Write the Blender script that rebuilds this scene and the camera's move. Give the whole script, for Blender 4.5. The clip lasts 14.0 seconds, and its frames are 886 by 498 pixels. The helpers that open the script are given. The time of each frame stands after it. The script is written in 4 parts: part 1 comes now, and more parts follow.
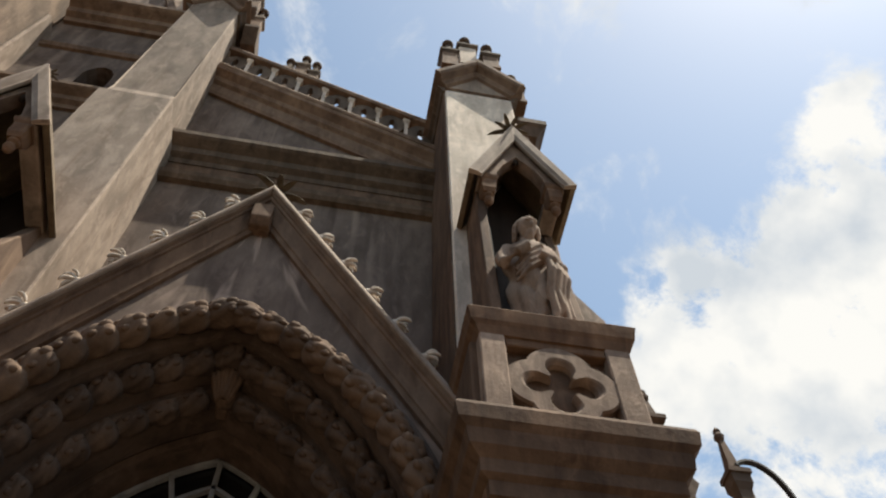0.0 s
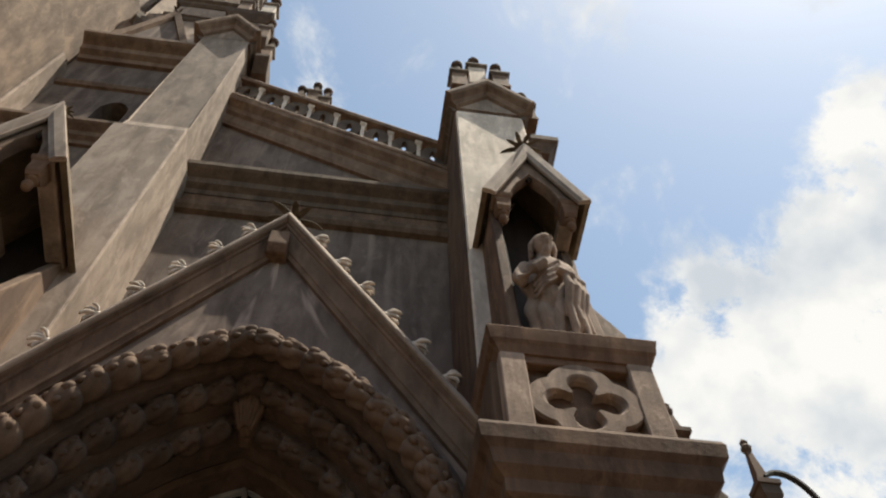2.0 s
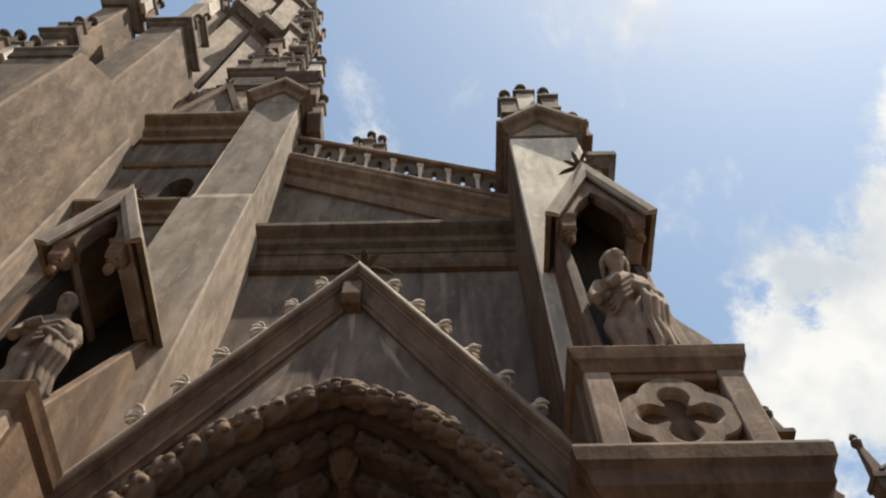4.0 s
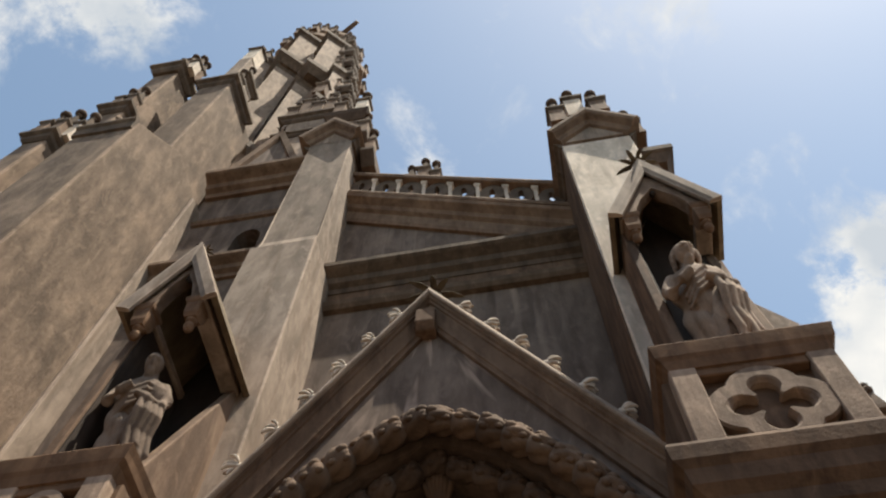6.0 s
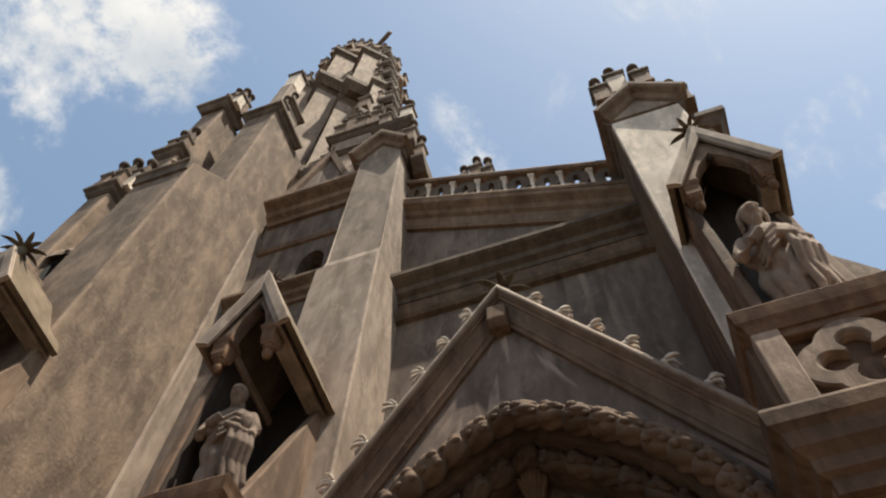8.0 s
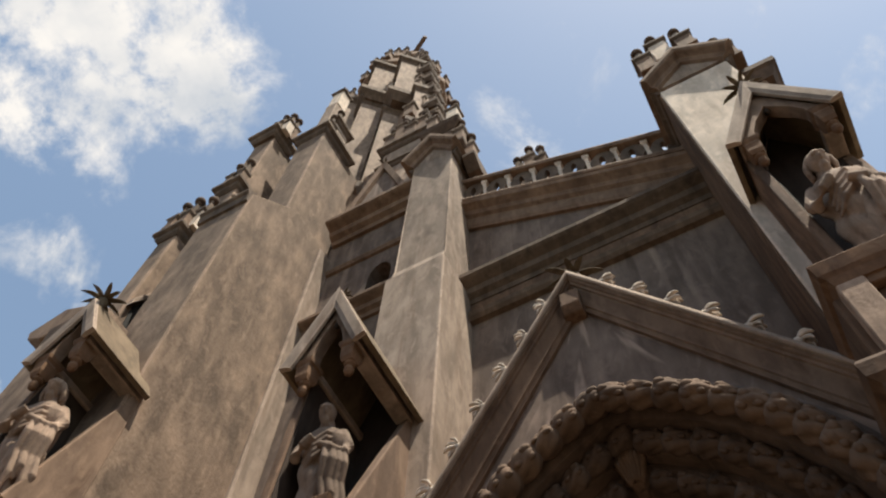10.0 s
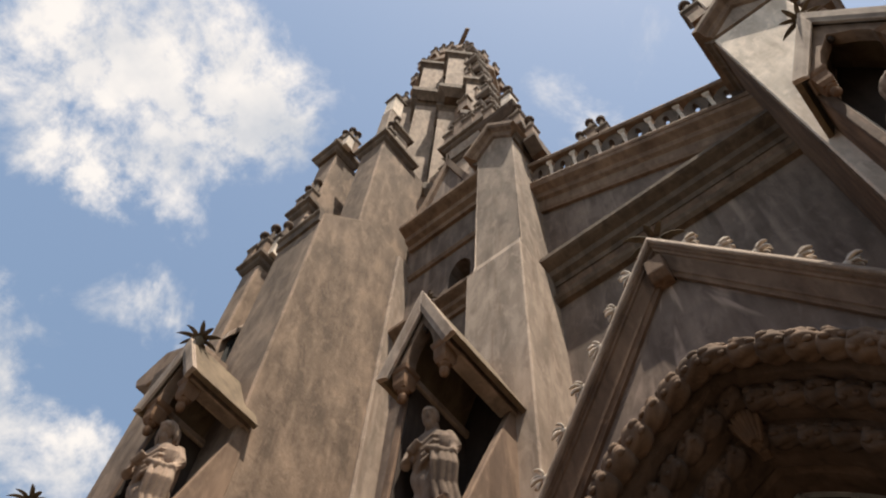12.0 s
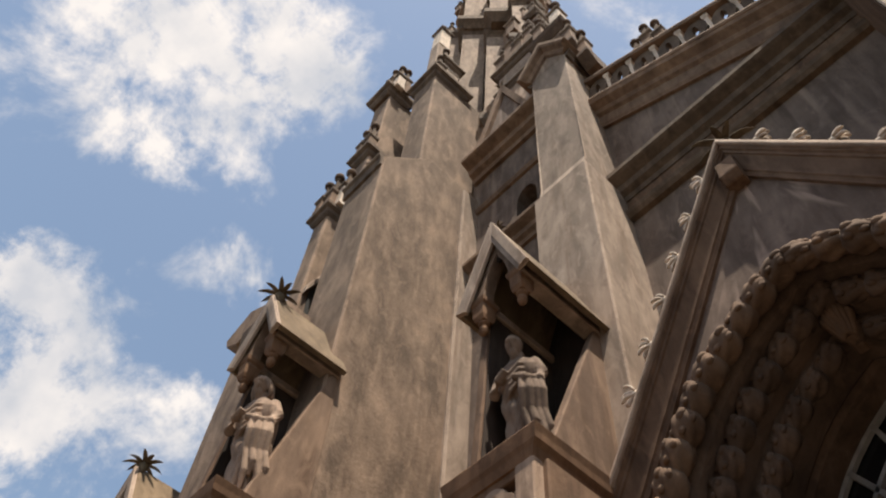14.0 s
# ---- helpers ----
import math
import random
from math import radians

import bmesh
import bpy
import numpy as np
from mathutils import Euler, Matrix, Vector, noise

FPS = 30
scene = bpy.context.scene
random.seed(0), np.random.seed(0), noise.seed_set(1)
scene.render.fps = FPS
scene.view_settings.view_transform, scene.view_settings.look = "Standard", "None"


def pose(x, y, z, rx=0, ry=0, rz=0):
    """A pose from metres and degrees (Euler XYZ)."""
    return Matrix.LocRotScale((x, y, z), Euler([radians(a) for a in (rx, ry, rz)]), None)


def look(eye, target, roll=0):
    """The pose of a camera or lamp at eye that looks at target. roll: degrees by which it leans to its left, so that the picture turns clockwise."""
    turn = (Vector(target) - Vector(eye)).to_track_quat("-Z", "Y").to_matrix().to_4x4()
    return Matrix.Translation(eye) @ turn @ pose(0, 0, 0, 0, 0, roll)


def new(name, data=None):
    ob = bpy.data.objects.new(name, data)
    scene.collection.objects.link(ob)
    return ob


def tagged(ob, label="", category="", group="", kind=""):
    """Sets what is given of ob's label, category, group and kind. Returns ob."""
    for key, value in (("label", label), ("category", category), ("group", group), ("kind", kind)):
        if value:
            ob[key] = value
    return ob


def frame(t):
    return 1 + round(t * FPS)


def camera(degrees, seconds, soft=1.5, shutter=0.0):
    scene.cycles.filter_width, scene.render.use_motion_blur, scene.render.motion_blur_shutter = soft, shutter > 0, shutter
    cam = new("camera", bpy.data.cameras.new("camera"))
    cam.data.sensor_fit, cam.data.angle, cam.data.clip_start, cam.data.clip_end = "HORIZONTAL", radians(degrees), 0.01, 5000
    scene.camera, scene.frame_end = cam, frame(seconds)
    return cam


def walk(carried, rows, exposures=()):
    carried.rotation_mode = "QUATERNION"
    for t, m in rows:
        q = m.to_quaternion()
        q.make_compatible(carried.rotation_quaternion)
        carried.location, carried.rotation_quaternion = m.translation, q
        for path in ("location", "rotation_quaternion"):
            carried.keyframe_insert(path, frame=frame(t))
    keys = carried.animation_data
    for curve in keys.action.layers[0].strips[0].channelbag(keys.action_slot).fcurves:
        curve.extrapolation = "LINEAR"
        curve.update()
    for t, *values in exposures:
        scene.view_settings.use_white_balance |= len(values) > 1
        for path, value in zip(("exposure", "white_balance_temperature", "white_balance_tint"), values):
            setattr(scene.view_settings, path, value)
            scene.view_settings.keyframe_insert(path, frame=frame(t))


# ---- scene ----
cam = camera(55.19, 14.0, soft=2.2)
PATH = [
    (0.0, pose(-0.065, 0.018, 1.619, 149.875, 0.803, -10.237)),
    (0.5, pose(-0.065, 0.017, 1.621, 149.959, 0.797, -10.150)),
    (1.0, pose(-0.064, 0.015, 1.623, 150.029, 0.845, -9.926)),
    (1.5, pose(-0.062, 0.012, 1.623, 150.640, 0.925, -9.127)),
    (2.0, pose(-0.059, 0.009, 1.621, 151.238, 0.893, -7.739)),
    (2.5, pose(-0.054, 0.005, 1.620, 151.886, 0.740, -5.435)),
    (3.0, pose(-0.050, 0.002, 1.618, 152.463, 0.567, -3.282)),
    (5.5, pose(-0.016, -0.008, 1.597, 154.749, -0.525, 7.964)),
    (6.0, pose(-0.010, -0.006, 1.596, 154.889, -0.691, 10.001)),
    (6.5, pose(-0.005, -0.004, 1.598, 154.915, -0.799, 12.180)),
    (7.0, pose(-0.000, -0.000, 1.600, 154.886, -0.946, 14.495)),
    (7.5, pose(0.004, 0.004, 1.601, 154.823, -1.132, 16.781)),
    (8.0, pose(0.006, 0.009, 1.603, 154.715, -1.220, 18.967)),
    (10.5, pose(0.013, 0.040, 1.625, 154.318, -1.925, 31.336)),
    (11.0, pose(0.016, 0.048, 1.636, 154.156, -2.132, 34.639)),
    (11.5, pose(0.018, 0.054, 1.652, 153.959, -2.309, 36.812)),
    (12.0, pose(0.020, 0.062, 1.668, 153.578, -2.399, 38.852)),
    (12.5, pose(0.021, 0.070, 1.684, 152.745, -2.552, 40.922)),
    (13.0, pose(0.021, 0.077, 1.699, 151.647, -2.757, 43.441)),
    (13.5, pose(0.019, 0.083, 1.710, 150.273, -2.901, 45.639)),
    (14.0, pose(0.018, 0.089, 1.718, 148.607, -3.155, 47.164)),
]
walk(cam, PATH, exposures=[(0.0, 0.68, 6750, 6), (8.0, 0.66, 6850, 7), (14.0, 0.65, 7050, 12)])

# ---- world, sun, exposure ----
SUN = Vector((0.32, -0.155, 0.935)).normalized()
world = bpy.data.worlds.new("sky")
scene.world = world
world.use_nodes = True


def build_sky(w):
    n, l = w.node_tree.nodes, w.node_tree.links
    n.clear()
    out, bg = n.new("ShaderNodeOutputWorld"), n.new("ShaderNodeBackground")
    sky = n.new("ShaderNodeTexSky")
    sky.sky_type, sky.sun_disc = "NISHITA", False
    sky.sun_elevation = math.asin(SUN.z)
    sky.sun_rotation = math.atan2(SUN.x, SUN.y)
    sky.air_density, sky.dust_density, sky.ozone_density = 0.95, 0.7, 0.35
    tc = n.new("ShaderNodeTexCoord")
    ns = n.new("ShaderNodeTexNoise")
    ns.inputs["Scale"].default_value, ns.inputs["Detail"].default_value = 7.5, 10.0
    ns.inputs["Roughness"].default_value, ns.inputs["Distortion"].default_value = 0.62, 0.3
    l.new(tc.outputs["Generated"], ns.inputs["Vector"])
    total = ns.outputs["Fac"]
    gain = n.new("ShaderNodeMapRange")
    gain.clamp = False
    gain.inputs["From Min"].default_value, gain.inputs["From Max"].default_value = 0.2, 0.8
    gain.inputs["To Min"].default_value, gain.inputs["To Max"].default_value = 0.0, 1.0
    l.new(total, gain.inputs["Value"])
    total = gain.outputs["Result"]
    # cumulus banks: direction, reach, weight
    banks = [((0.487, 0.236, 0.841), 0.042, 0.46), ((0.490, 0.315, 0.813), 0.060, 0.46), ((0.525, 0.368, 0.768), 0.072, 0.48),
             ((0.447, 0.461, 0.767), 0.090, 0.50), ((0.339, 0.479, 0.810), 0.036, 0.36), ((0.382, 0.433, 0.816), 0.030, 0.34),
             ((0.509, 0.515, 0.690), 0.120, 0.52), ((0.354, 0.544, 0.761), 0.042, 0.30), ((-0.470, -0.118, 0.875), 0.065, 0.27),
             ((-0.401, -0.010, 0.916), 0.091, 0.36), ((-0.382, 0.087, 0.920), 0.054, 0.33), ((-0.528, 0.032, 0.849), 0.040, 0.31),
             ((-0.548, -0.036, 0.836), 0.042, 0.30), ((-0.574, 0.149, 0.805), 0.042, 0.20), ((-0.685, -0.033, 0.728), 0.057, 0.36),
             ((-0.750, 0.059, 0.659), 0.100, 0.40), ((-0.687, 0.203, 0.698), 0.042, 0.30), ((-0.106, 0.244, 0.964), 0.026, 0.05)]
    cover = None
    for d, reach, weight in banks:
        dist = n.new("ShaderNodeVectorMath")
        dist.operation = "DISTANCE"
        dist.inputs[1].default_value = Vector(d).normalized()
        l.new(tc.outputs["Generated"], dist.inputs[0])
        mr = n.new("ShaderNodeMapRange")
        mr.interpolation_type = "SMOOTHSTEP"
        mr.inputs["From Min"].default_value, mr.inputs["From Max"].default_value = 0.0, reach * 2.0
        mr.inputs["To Min"].default_value, mr.inputs["To Max"].default_value = weight, 0.0
        l.new(dist.outputs["Value"], mr.inputs["Value"])
        if cover is None:
            cover = mr.outputs["Result"]
        else:
            ad = n.new("ShaderNodeMath")
            l.new(cover, ad.inputs[0])
            l.new(mr.outputs["Result"], ad.inputs[1])
            cover = ad.outputs[0]
    # ragged edges and holes inside the banks
    rag = n.new("ShaderNodeTexNoise")
    rag.inputs["Scale"].default_value, rag.inputs["Detail"].default_value, rag.inputs["Roughness"].default_value = 13.0, 12.0, 0.66
    l.new(tc.outputs["Generated"], rag.inputs["Vector"])
    tear = n.new("ShaderNodeMapRange")
    tear.clamp = False
    tear.inputs["From Min"].default_value, tear.inputs["From Max"].default_value = 0.30, 0.70
    tear.inputs["To Min"].default_value, tear.inputs["To Max"].default_value = 0.25, 1.75
    l.new(rag.outputs["Fac"], tear.inputs["Value"])
    mul = n.new("ShaderNodeMath")
    mul.operation = "MULTIPLY"
    l.new(cover, mul.inputs[0])
    l.new(tear.outputs["Result"], mul.inputs[1])
    add = n.new("ShaderNodeMath")
    l.new(total, add.inputs[0])
    l.new(mul.outputs[0], add.inputs[1])
    total = add.outputs[0]
    ramp = n.new("ShaderNodeMapRange")
    ramp.interpolation_type = "SMOOTHSTEP"
    ramp.inputs["From Min"].default_value, ramp.inputs["From Max"].default_value = 0.57, 0.97
    l.new(total, ramp.inputs["Value"])
    ns2 = n.new("ShaderNodeTexNoise")
    ns2.inputs["Scale"].default_value, ns2.inputs["Detail"].default_value = 9.0, 5.0
    l.new(tc.outputs["Generated"], ns2.inputs["Vector"])
    shade = n.new("ShaderNodeMix")
    shade.data_type = "RGBA"
    shade.inputs["A"].default_value = (*[CLOUD * c for c in (0.64, 0.69, 0.78)], 1)
    shade.inputs["B"].default_value = (*[CLOUD * c for c in (1.0, 0.985, 0.99)], 1)
    sh = n.new("ShaderNodeMapRange")
    sh.inputs["From Min"].default_value, sh.inputs["From Max"].default_value = 0.34, 0.60
    l.new(ns2.outputs["Fac"], sh.inputs["Value"])
    l.new(sh.outputs["Result"], shade.inputs["Factor"])
    mix = n.new("ShaderNodeMix")
    mix.data_type = "RGBA"
    l.new(ramp.outputs["Result"], mix.inputs["Factor"])
    haze = n.new("ShaderNodeMix")
    haze.data_type, haze.blend_type = "RGBA", "MULTIPLY"
    haze.inputs["Factor"].default_value = 1.0
    haze.inputs["B"].default_value = (1.07, 1.05, 0.945, 1)
    l.new(sky.outputs["Color"], haze.inputs["A"])
    l.new(haze.outputs["Result"], mix.inputs["A"])
    l.new(shade.outputs["Result"], mix.inputs["B"])
    l.new(mix.outputs["Result"], bg.inputs["Color"])
    bg.inputs["Strength"].default_value = SKY
    l.new(bg.outputs[0], out.inputs["Surface"])


CLOUD, SKY = 4.4, 0.14
build_sky(world)
sun_data = bpy.data.lights.new("sun", "SUN")
sun_data.energy, sun_data.angle, sun_data.color = 5.0, radians(0.6), (1.0, 0.95, 0.86)
sun = new("sun", sun_data)
sun.matrix_world = look(SUN * 60, (0, 0, 0))


# ---- materials ----
def stucco(name, light, dark, stain, amount=0.5, rough=0.9, bump=0.25, grain=26.0, pale=0.0, fan=None, smear=0.0, worn=0.0):
    """Weathered stucco or cast stone: blotches, rain streaks, fine grain, and brown or black stains."""
    m = bpy.data.materials.new(name)
    m.use_nodes = True
    n, l = m.node_tree.nodes, m.node_tree.links
    b = n["Principled BSDF"]
    b.inputs["Roughness"].default_value = rough
    b.inputs["Specular IOR Level"].default_value = 0.2
    geo = n.new("ShaderNodeNewGeometry")
    info = n.new("ShaderNodeObjectInfo")

    def noise_at(scale, detail, stretch=(1, 1, 1), rough_=0.6):
        mp = n.new("ShaderNodeMapping")
        mp.inputs["Scale"].default_value = stretch
        l.new(geo.outputs["Position"], mp.inputs["Vector"])
        t = n.new("ShaderNodeTexNoise")
        t.inputs["Scale"].default_value, t.inputs["Detail"].default_value = scale, detail
        t.inputs["Roughness"].default_value = rough_
        l.new(mp.outputs[0], t.inputs["Vector"])
        return t.outputs["Fac"]

    def span(v, a, c, lo=0.0, hi=1.0):
        r = n.new("ShaderNodeMapRange")
        r.inputs["From Min"].default_value, r.inputs["From Max"].default_value = a, c
        r.inputs["To Min"].default_value, r.inputs["To Max"].default_value = lo, hi
        l.new(v, r.inputs["Value"])
        return r.outputs["Result"]

    def blend(f, a, c, kind="MIX"):
        x = n.new("ShaderNodeMix")
        x.data_type, x.blend_type = "RGBA", kind
        for key, v in (("Factor", f), ("A", a), ("B", c)):
            if isinstance(v, tuple):
                x.inputs[key].default_value = (*v, 1)
            elif isinstance(v, float):
                x.inputs[key].default_value = v
            else:
                l.new(v, x.inputs[key])
        return x.outputs["Result"]

    big = noise_at(0.9, 6)
    mid = noise_at(4.0, 8, (1, 1, 0.7), 0.65)
    streak = noise_at(3.2, 6, (1.6, 1.6, 0.16), 0.6)
    fine = noise_at(grain, 4)
    mp2 = n.new("ShaderNodeMapping")
    mp2.inputs["Rotation"].default_value, mp2.inputs["Scale"].default_value = (0.3, 0.75, 0.2), (1.6, 1.6, 0.42)
    l.new(geo.outputs["Position"], mp2.inputs["Vector"])
    sw = n.new("ShaderNodeTexNoise")
    sw.inputs["Scale"].default_value, sw.inputs["Detail"].default_value, sw.inputs["Distortion"].default_value = 2.3, 9.0, 0.5
    l.new(mp2.outputs[0], sw.inputs["Vector"])
    col = blend(span(big, 0.35, 0.68), dark, light)
    col = blend(span(sw.outputs["Fac"], 0.50, 0.64, 0.0, 0.60), col, tuple(c * 0.62 for c in dark))
    col = blend(span(sw.outputs["Fac"], 0.47, 0.34, 0.0, 0.55), col, tuple(min(1.0, c * 1.28) for c in light))
    col = blend(span(mid, 0.40, 0.66, 0.0, 0.55), col, tuple(c * 0.72 for c in light))
    col = blend(span(streak, 0.50, 0.72, 0.0, amount), col, stain)
    col = blend(span(fine, 0.3, 0.7, 0.0, 0.16), col, tuple(c * 0.6 for c in dark))
    if pale:
        run = noise_at(2.1, 5, (2.0, 2.0, 0.10), 0.5)
        col = blend(span(run, 0.56, 0.70, 0.0, pale), col, tuple(min(1.0, c * 1.9) for c in light))
    if smear:
        # broad slanting trowel smears, pale and dark
        mp3 = n.new("ShaderNodeMapping")
        mp3.inputs["Rotation"].default_value, mp3.inputs["Scale"].default_value = (0.5, 0.95, 0.4), (1.9, 1.6, 0.6)
        l.new(geo.outputs["Position"], mp3.inputs["Vector"])
        sm = n.new("ShaderNodeTexNoise")
        sm.inputs["Scale"].default_value, sm.inputs["Detail"].default_value, sm.inputs["Roughness"].default_value = 1.3, 8.0, 0.62
        sm.inputs["Distortion"].default_value = 0.35
        l.new(mp3.outputs[0], sm.inputs["Vector"])
        col = blend(span(sm.outputs["Fac"], 0.52, 0.64, 0.0, smear), col, tuple(min(1.0, c * 1.3) for c in light))
        col = blend(span(sm.outputs["Fac"], 0.46, 0.35, 0.0, smear), col, tuple(c * 0.62 for c in dark))
    if fan:
        # pale streaks that run down and spread from one point
        sp = n.new("ShaderNodeSeparateXYZ")
        l.new(geo.outputs["Position"], sp.inputs[0])
        dx, dz, q = n.new("ShaderNodeMath"), n.new("ShaderNodeMath"), n.new("ShaderNodeMath")
        dx.operation, dz.operation, q.operation = "SUBTRACT", "SUBTRACT", "DIVIDE"
        l.new(sp.outputs["X"], dx.inputs[0])
        dx.inputs[1].default_value = fan[0]
        dz.inputs[0].default_value = fan[1]
        l.new(sp.outputs["Z"], dz.inputs[1])
        l.new(dx.outputs[0], q.inputs[0])
        l.new(dz.outputs[0], q.inputs[1])
        cv = n.new("ShaderNodeCombineXYZ")
        l.new(q.outputs[0], cv.inputs["X"])
        zz = n.new("ShaderNodeMath")
        zz.operation = "MULTIPLY"
        zz.inputs[1].default_value = 0.11
        l.new(sp.outputs["Z"], zz.inputs[0])
        l.new(zz.outputs[0], cv.inputs["Y"])
        ft = n.new("ShaderNodeTexNoise")
        ft.inputs["Scale"].default_value, ft.inputs["Detail"].default_value = 7.0, 2.0
        l.new(cv.outputs[0], ft.inputs["Vector"])
        col = blend(span(ft.outputs["Fac"], 0.57, 0.66, 0.0, 0.62), col, tuple(min(1.0, c * 2.1) for c in light))
    # scratchy mottling at hand size
    mp4 = n.new("ShaderNodeMapping")
    mp4.inputs["Rotation"].default_value, mp4.inputs["Scale"].default_value = (0.4, 0.7, 0.3), (1.5, 1.5, 0.7)
    l.new(geo.outputs["Position"], mp4.inputs["Vector"])
    sc = n.new("ShaderNodeTexNoise")
    sc.inputs["Scale"].default_value, sc.inputs["Detail"].default_value, sc.inputs["Roughness"].default_value = 3.4, 6.0, 0.62
    sc.inputs["Distortion"].default_value = 0.8
    l.new(mp4.outputs[0], sc.inputs["Vector"])
    col = blend(span(sc.outputs["Fac"], 0.54, 0.70, 0.0, 0.45), col, tuple(min(1.0, c * 1.35) for c in light))
    col = blend(span(sc.outputs["Fac"], 0.44, 0.30, 0.0, 0.45), col, tuple(c * 0.6 for c in dark))
    if worn:
        # arrises rubbed pale
        bev = n.new("ShaderNodeBevel")
        bev.samples = 4
        bev.inputs["Radius"].default_value = 0.055
        dt = n.new("ShaderNodeVectorMath")
        dt.operation = "DOT_PRODUCT"
        l.new(bev.outputs["Normal"], dt.inputs[0])
        l.new(geo.outputs["True Normal"], dt.inputs[1])
        edge = n.new("ShaderNodeMath")
        edge.operation = "MULTIPLY"
        l.new(span(dt.outputs["Value"], 0.995, 0.90, 0.0, worn), edge.inputs[0])
        l.new(span(mid, 0.38, 0.58), edge.inputs[1])
        col = blend(edge.outputs[0], col, tuple(min(1.0, c * 1.5) for c in light))
    rnd = n.new("ShaderNodeHueSaturation")
    l.new(span(info.outputs["Random"], 0, 1, 0.88, 1.12), rnd.inputs["Value"])
    l.new(col, rnd.inputs["Color"])
    l.new(rnd.outputs[0], b.inputs["Base Color"])
    bm_ = n.new("ShaderNodeBump")
    bm_.inputs["Strength"].default_value, bm_.inputs["Distance"].default_value = bump, 0.03
    hsum = n.new("ShaderNodeMath")
    l.new(mid, hsum.inputs[0])
    l.new(span(fine, 0, 1, 0, 0.35), hsum.inputs[1])
    l.new(hsum.outputs[0], bm_.inputs["Height"])
    l.new(bm_.outputs[0], b.inputs["Normal"])
    return m


def plain(name, colour, rough=0.5, metal=0.0):
    m = bpy.data.materials.new(name)
    m.use_nodes = True
    b = m.node_tree.nodes["Principled BSDF"]
    b.inputs["Base Color"].default_value = (*colour, 1)
    b.inputs["Roughness"].default_value, b.inputs["Metallic"].default_value = rough, metal
    return m


M_PIER = stucco("pier_stucco", (0.338, 0.253, 0.193), (0.219, 0.157, 0.116), (0.153, 0.091, 0.058), 0.55, smear=0.4, worn=0.8)
M_BUTT = stucco("buttress_stucco", (0.271, 0.184, 0.128), (0.129, 0.086, 0.059), (0.095, 0.056, 0.036), 0.30, bump=0.6, smear=0.42, worn=0.9)
M_WALL = stucco("wall_stucco", (0.195, 0.140, 0.110), (0.125, 0.088, 0.068), (0.062, 0.041, 0.031), 0.75, pale=0.45)
M_GABLE = stucco("gable_stucco", (0.210, 0.147, 0.112), (0.137, 0.092, 0.067), (0.071, 0.045, 0.034), 0.6, fan=(-1.2, 10.7))
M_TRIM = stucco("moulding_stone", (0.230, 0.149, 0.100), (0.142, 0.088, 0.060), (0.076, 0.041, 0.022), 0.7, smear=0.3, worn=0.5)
M_RUST = stucco("stained_stone", (0.239, 0.133, 0.075), (0.139, 0.072, 0.039), (0.070, 0.032, 0.018), 0.75)
# real grime on cornices; elsewhere this dark brown paints shade
M_GRIME_SHADE = stucco("grime_shade_stone", (0.189, 0.113, 0.070), (0.109, 0.062, 0.038), (0.044, 0.023, 0.014), 0.85, bump=0.4, smear=0.4)
# sooty caps and balls; on the inner arch it paints shade
M_SOOT_SHADE = stucco("soot_shade_stone", (0.140, 0.091, 0.063), (0.077, 0.049, 0.034), (0.041, 0.025, 0.018), 0.6)
M_CARVE = stucco("carved_stone", (0.218, 0.136, 0.087), (0.121, 0.074, 0.048), (0.064, 0.037, 0.024), 0.6, grain=40)
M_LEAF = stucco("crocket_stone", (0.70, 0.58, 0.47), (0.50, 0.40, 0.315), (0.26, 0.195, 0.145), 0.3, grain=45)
M_PALM = stucco("finial_stone", (0.16, 0.125, 0.085), (0.10, 0.075, 0.05), (0.05, 0.035, 0.025), 0.5, grain=45)
M_STATUE = stucco("statue_stone", (0.430, 0.300, 0.215), (0.230, 0.155, 0.110), (0.085, 0.052, 0.036), 0.75, bump=0.4, grain=38, smear=0.35)
M_CAP = stucco("weathered_slab_stone", (0.155, 0.107, 0.075), (0.094, 0.063, 0.043), (0.045, 0.029, 0.020), 0.7, bump=0.4)
M_PALE = stucco("pale_stucco", (0.640, 0.520, 0.420), (0.500, 0.390, 0.300), (0.300, 0.200, 0.140), 0.35, smear=0.25, worn=0.5)
# shaded copy of the statue stone, niche shadow put into its colour
M_STATUE_SHADE = stucco("shaded_statue_stone", (0.270, 0.190, 0.138), (0.140, 0.096, 0.070), (0.060, 0.038, 0.027), 0.75, bump=0.4, grain=38, smear=0.45)
# near-black stone that paints the shade inside the statue niches
M_NICHE_SHADE = stucco("niche_shade_stone", (0.050, 0.033, 0.024), (0.030, 0.020, 0.015), (0.016, 0.011, 0.008), 0.6)
M_ROOF = stucco("roof_slab_stone", (0.216, 0.151, 0.094), (0.140, 0.096, 0.057), (0.089, 0.055, 0.032), 0.6)
M_PAVE = stucco("paving_stone", (0.150, 0.122, 0.098), (0.115, 0.094, 0.076), (0.085, 0.069, 0.055), 0.3)
M_GLASS = plain("dark_glass", (0.010, 0.011, 0.013), 0.12)
M_LEAD = stucco("painted_glazing_bar", (0.360, 0.353, 0.338), (0.259, 0.252, 0.245), (0.144, 0.137, 0.130), 0.4)
M_IRON = plain("dark_iron", (0.035, 0.03, 0.028), 0.55, 0.6)
# near-black colour that stands for shade inside openings
M_OPENING_SHADE = plain("opening_shade", (0.012, 0.011, 0.010), 0.95)


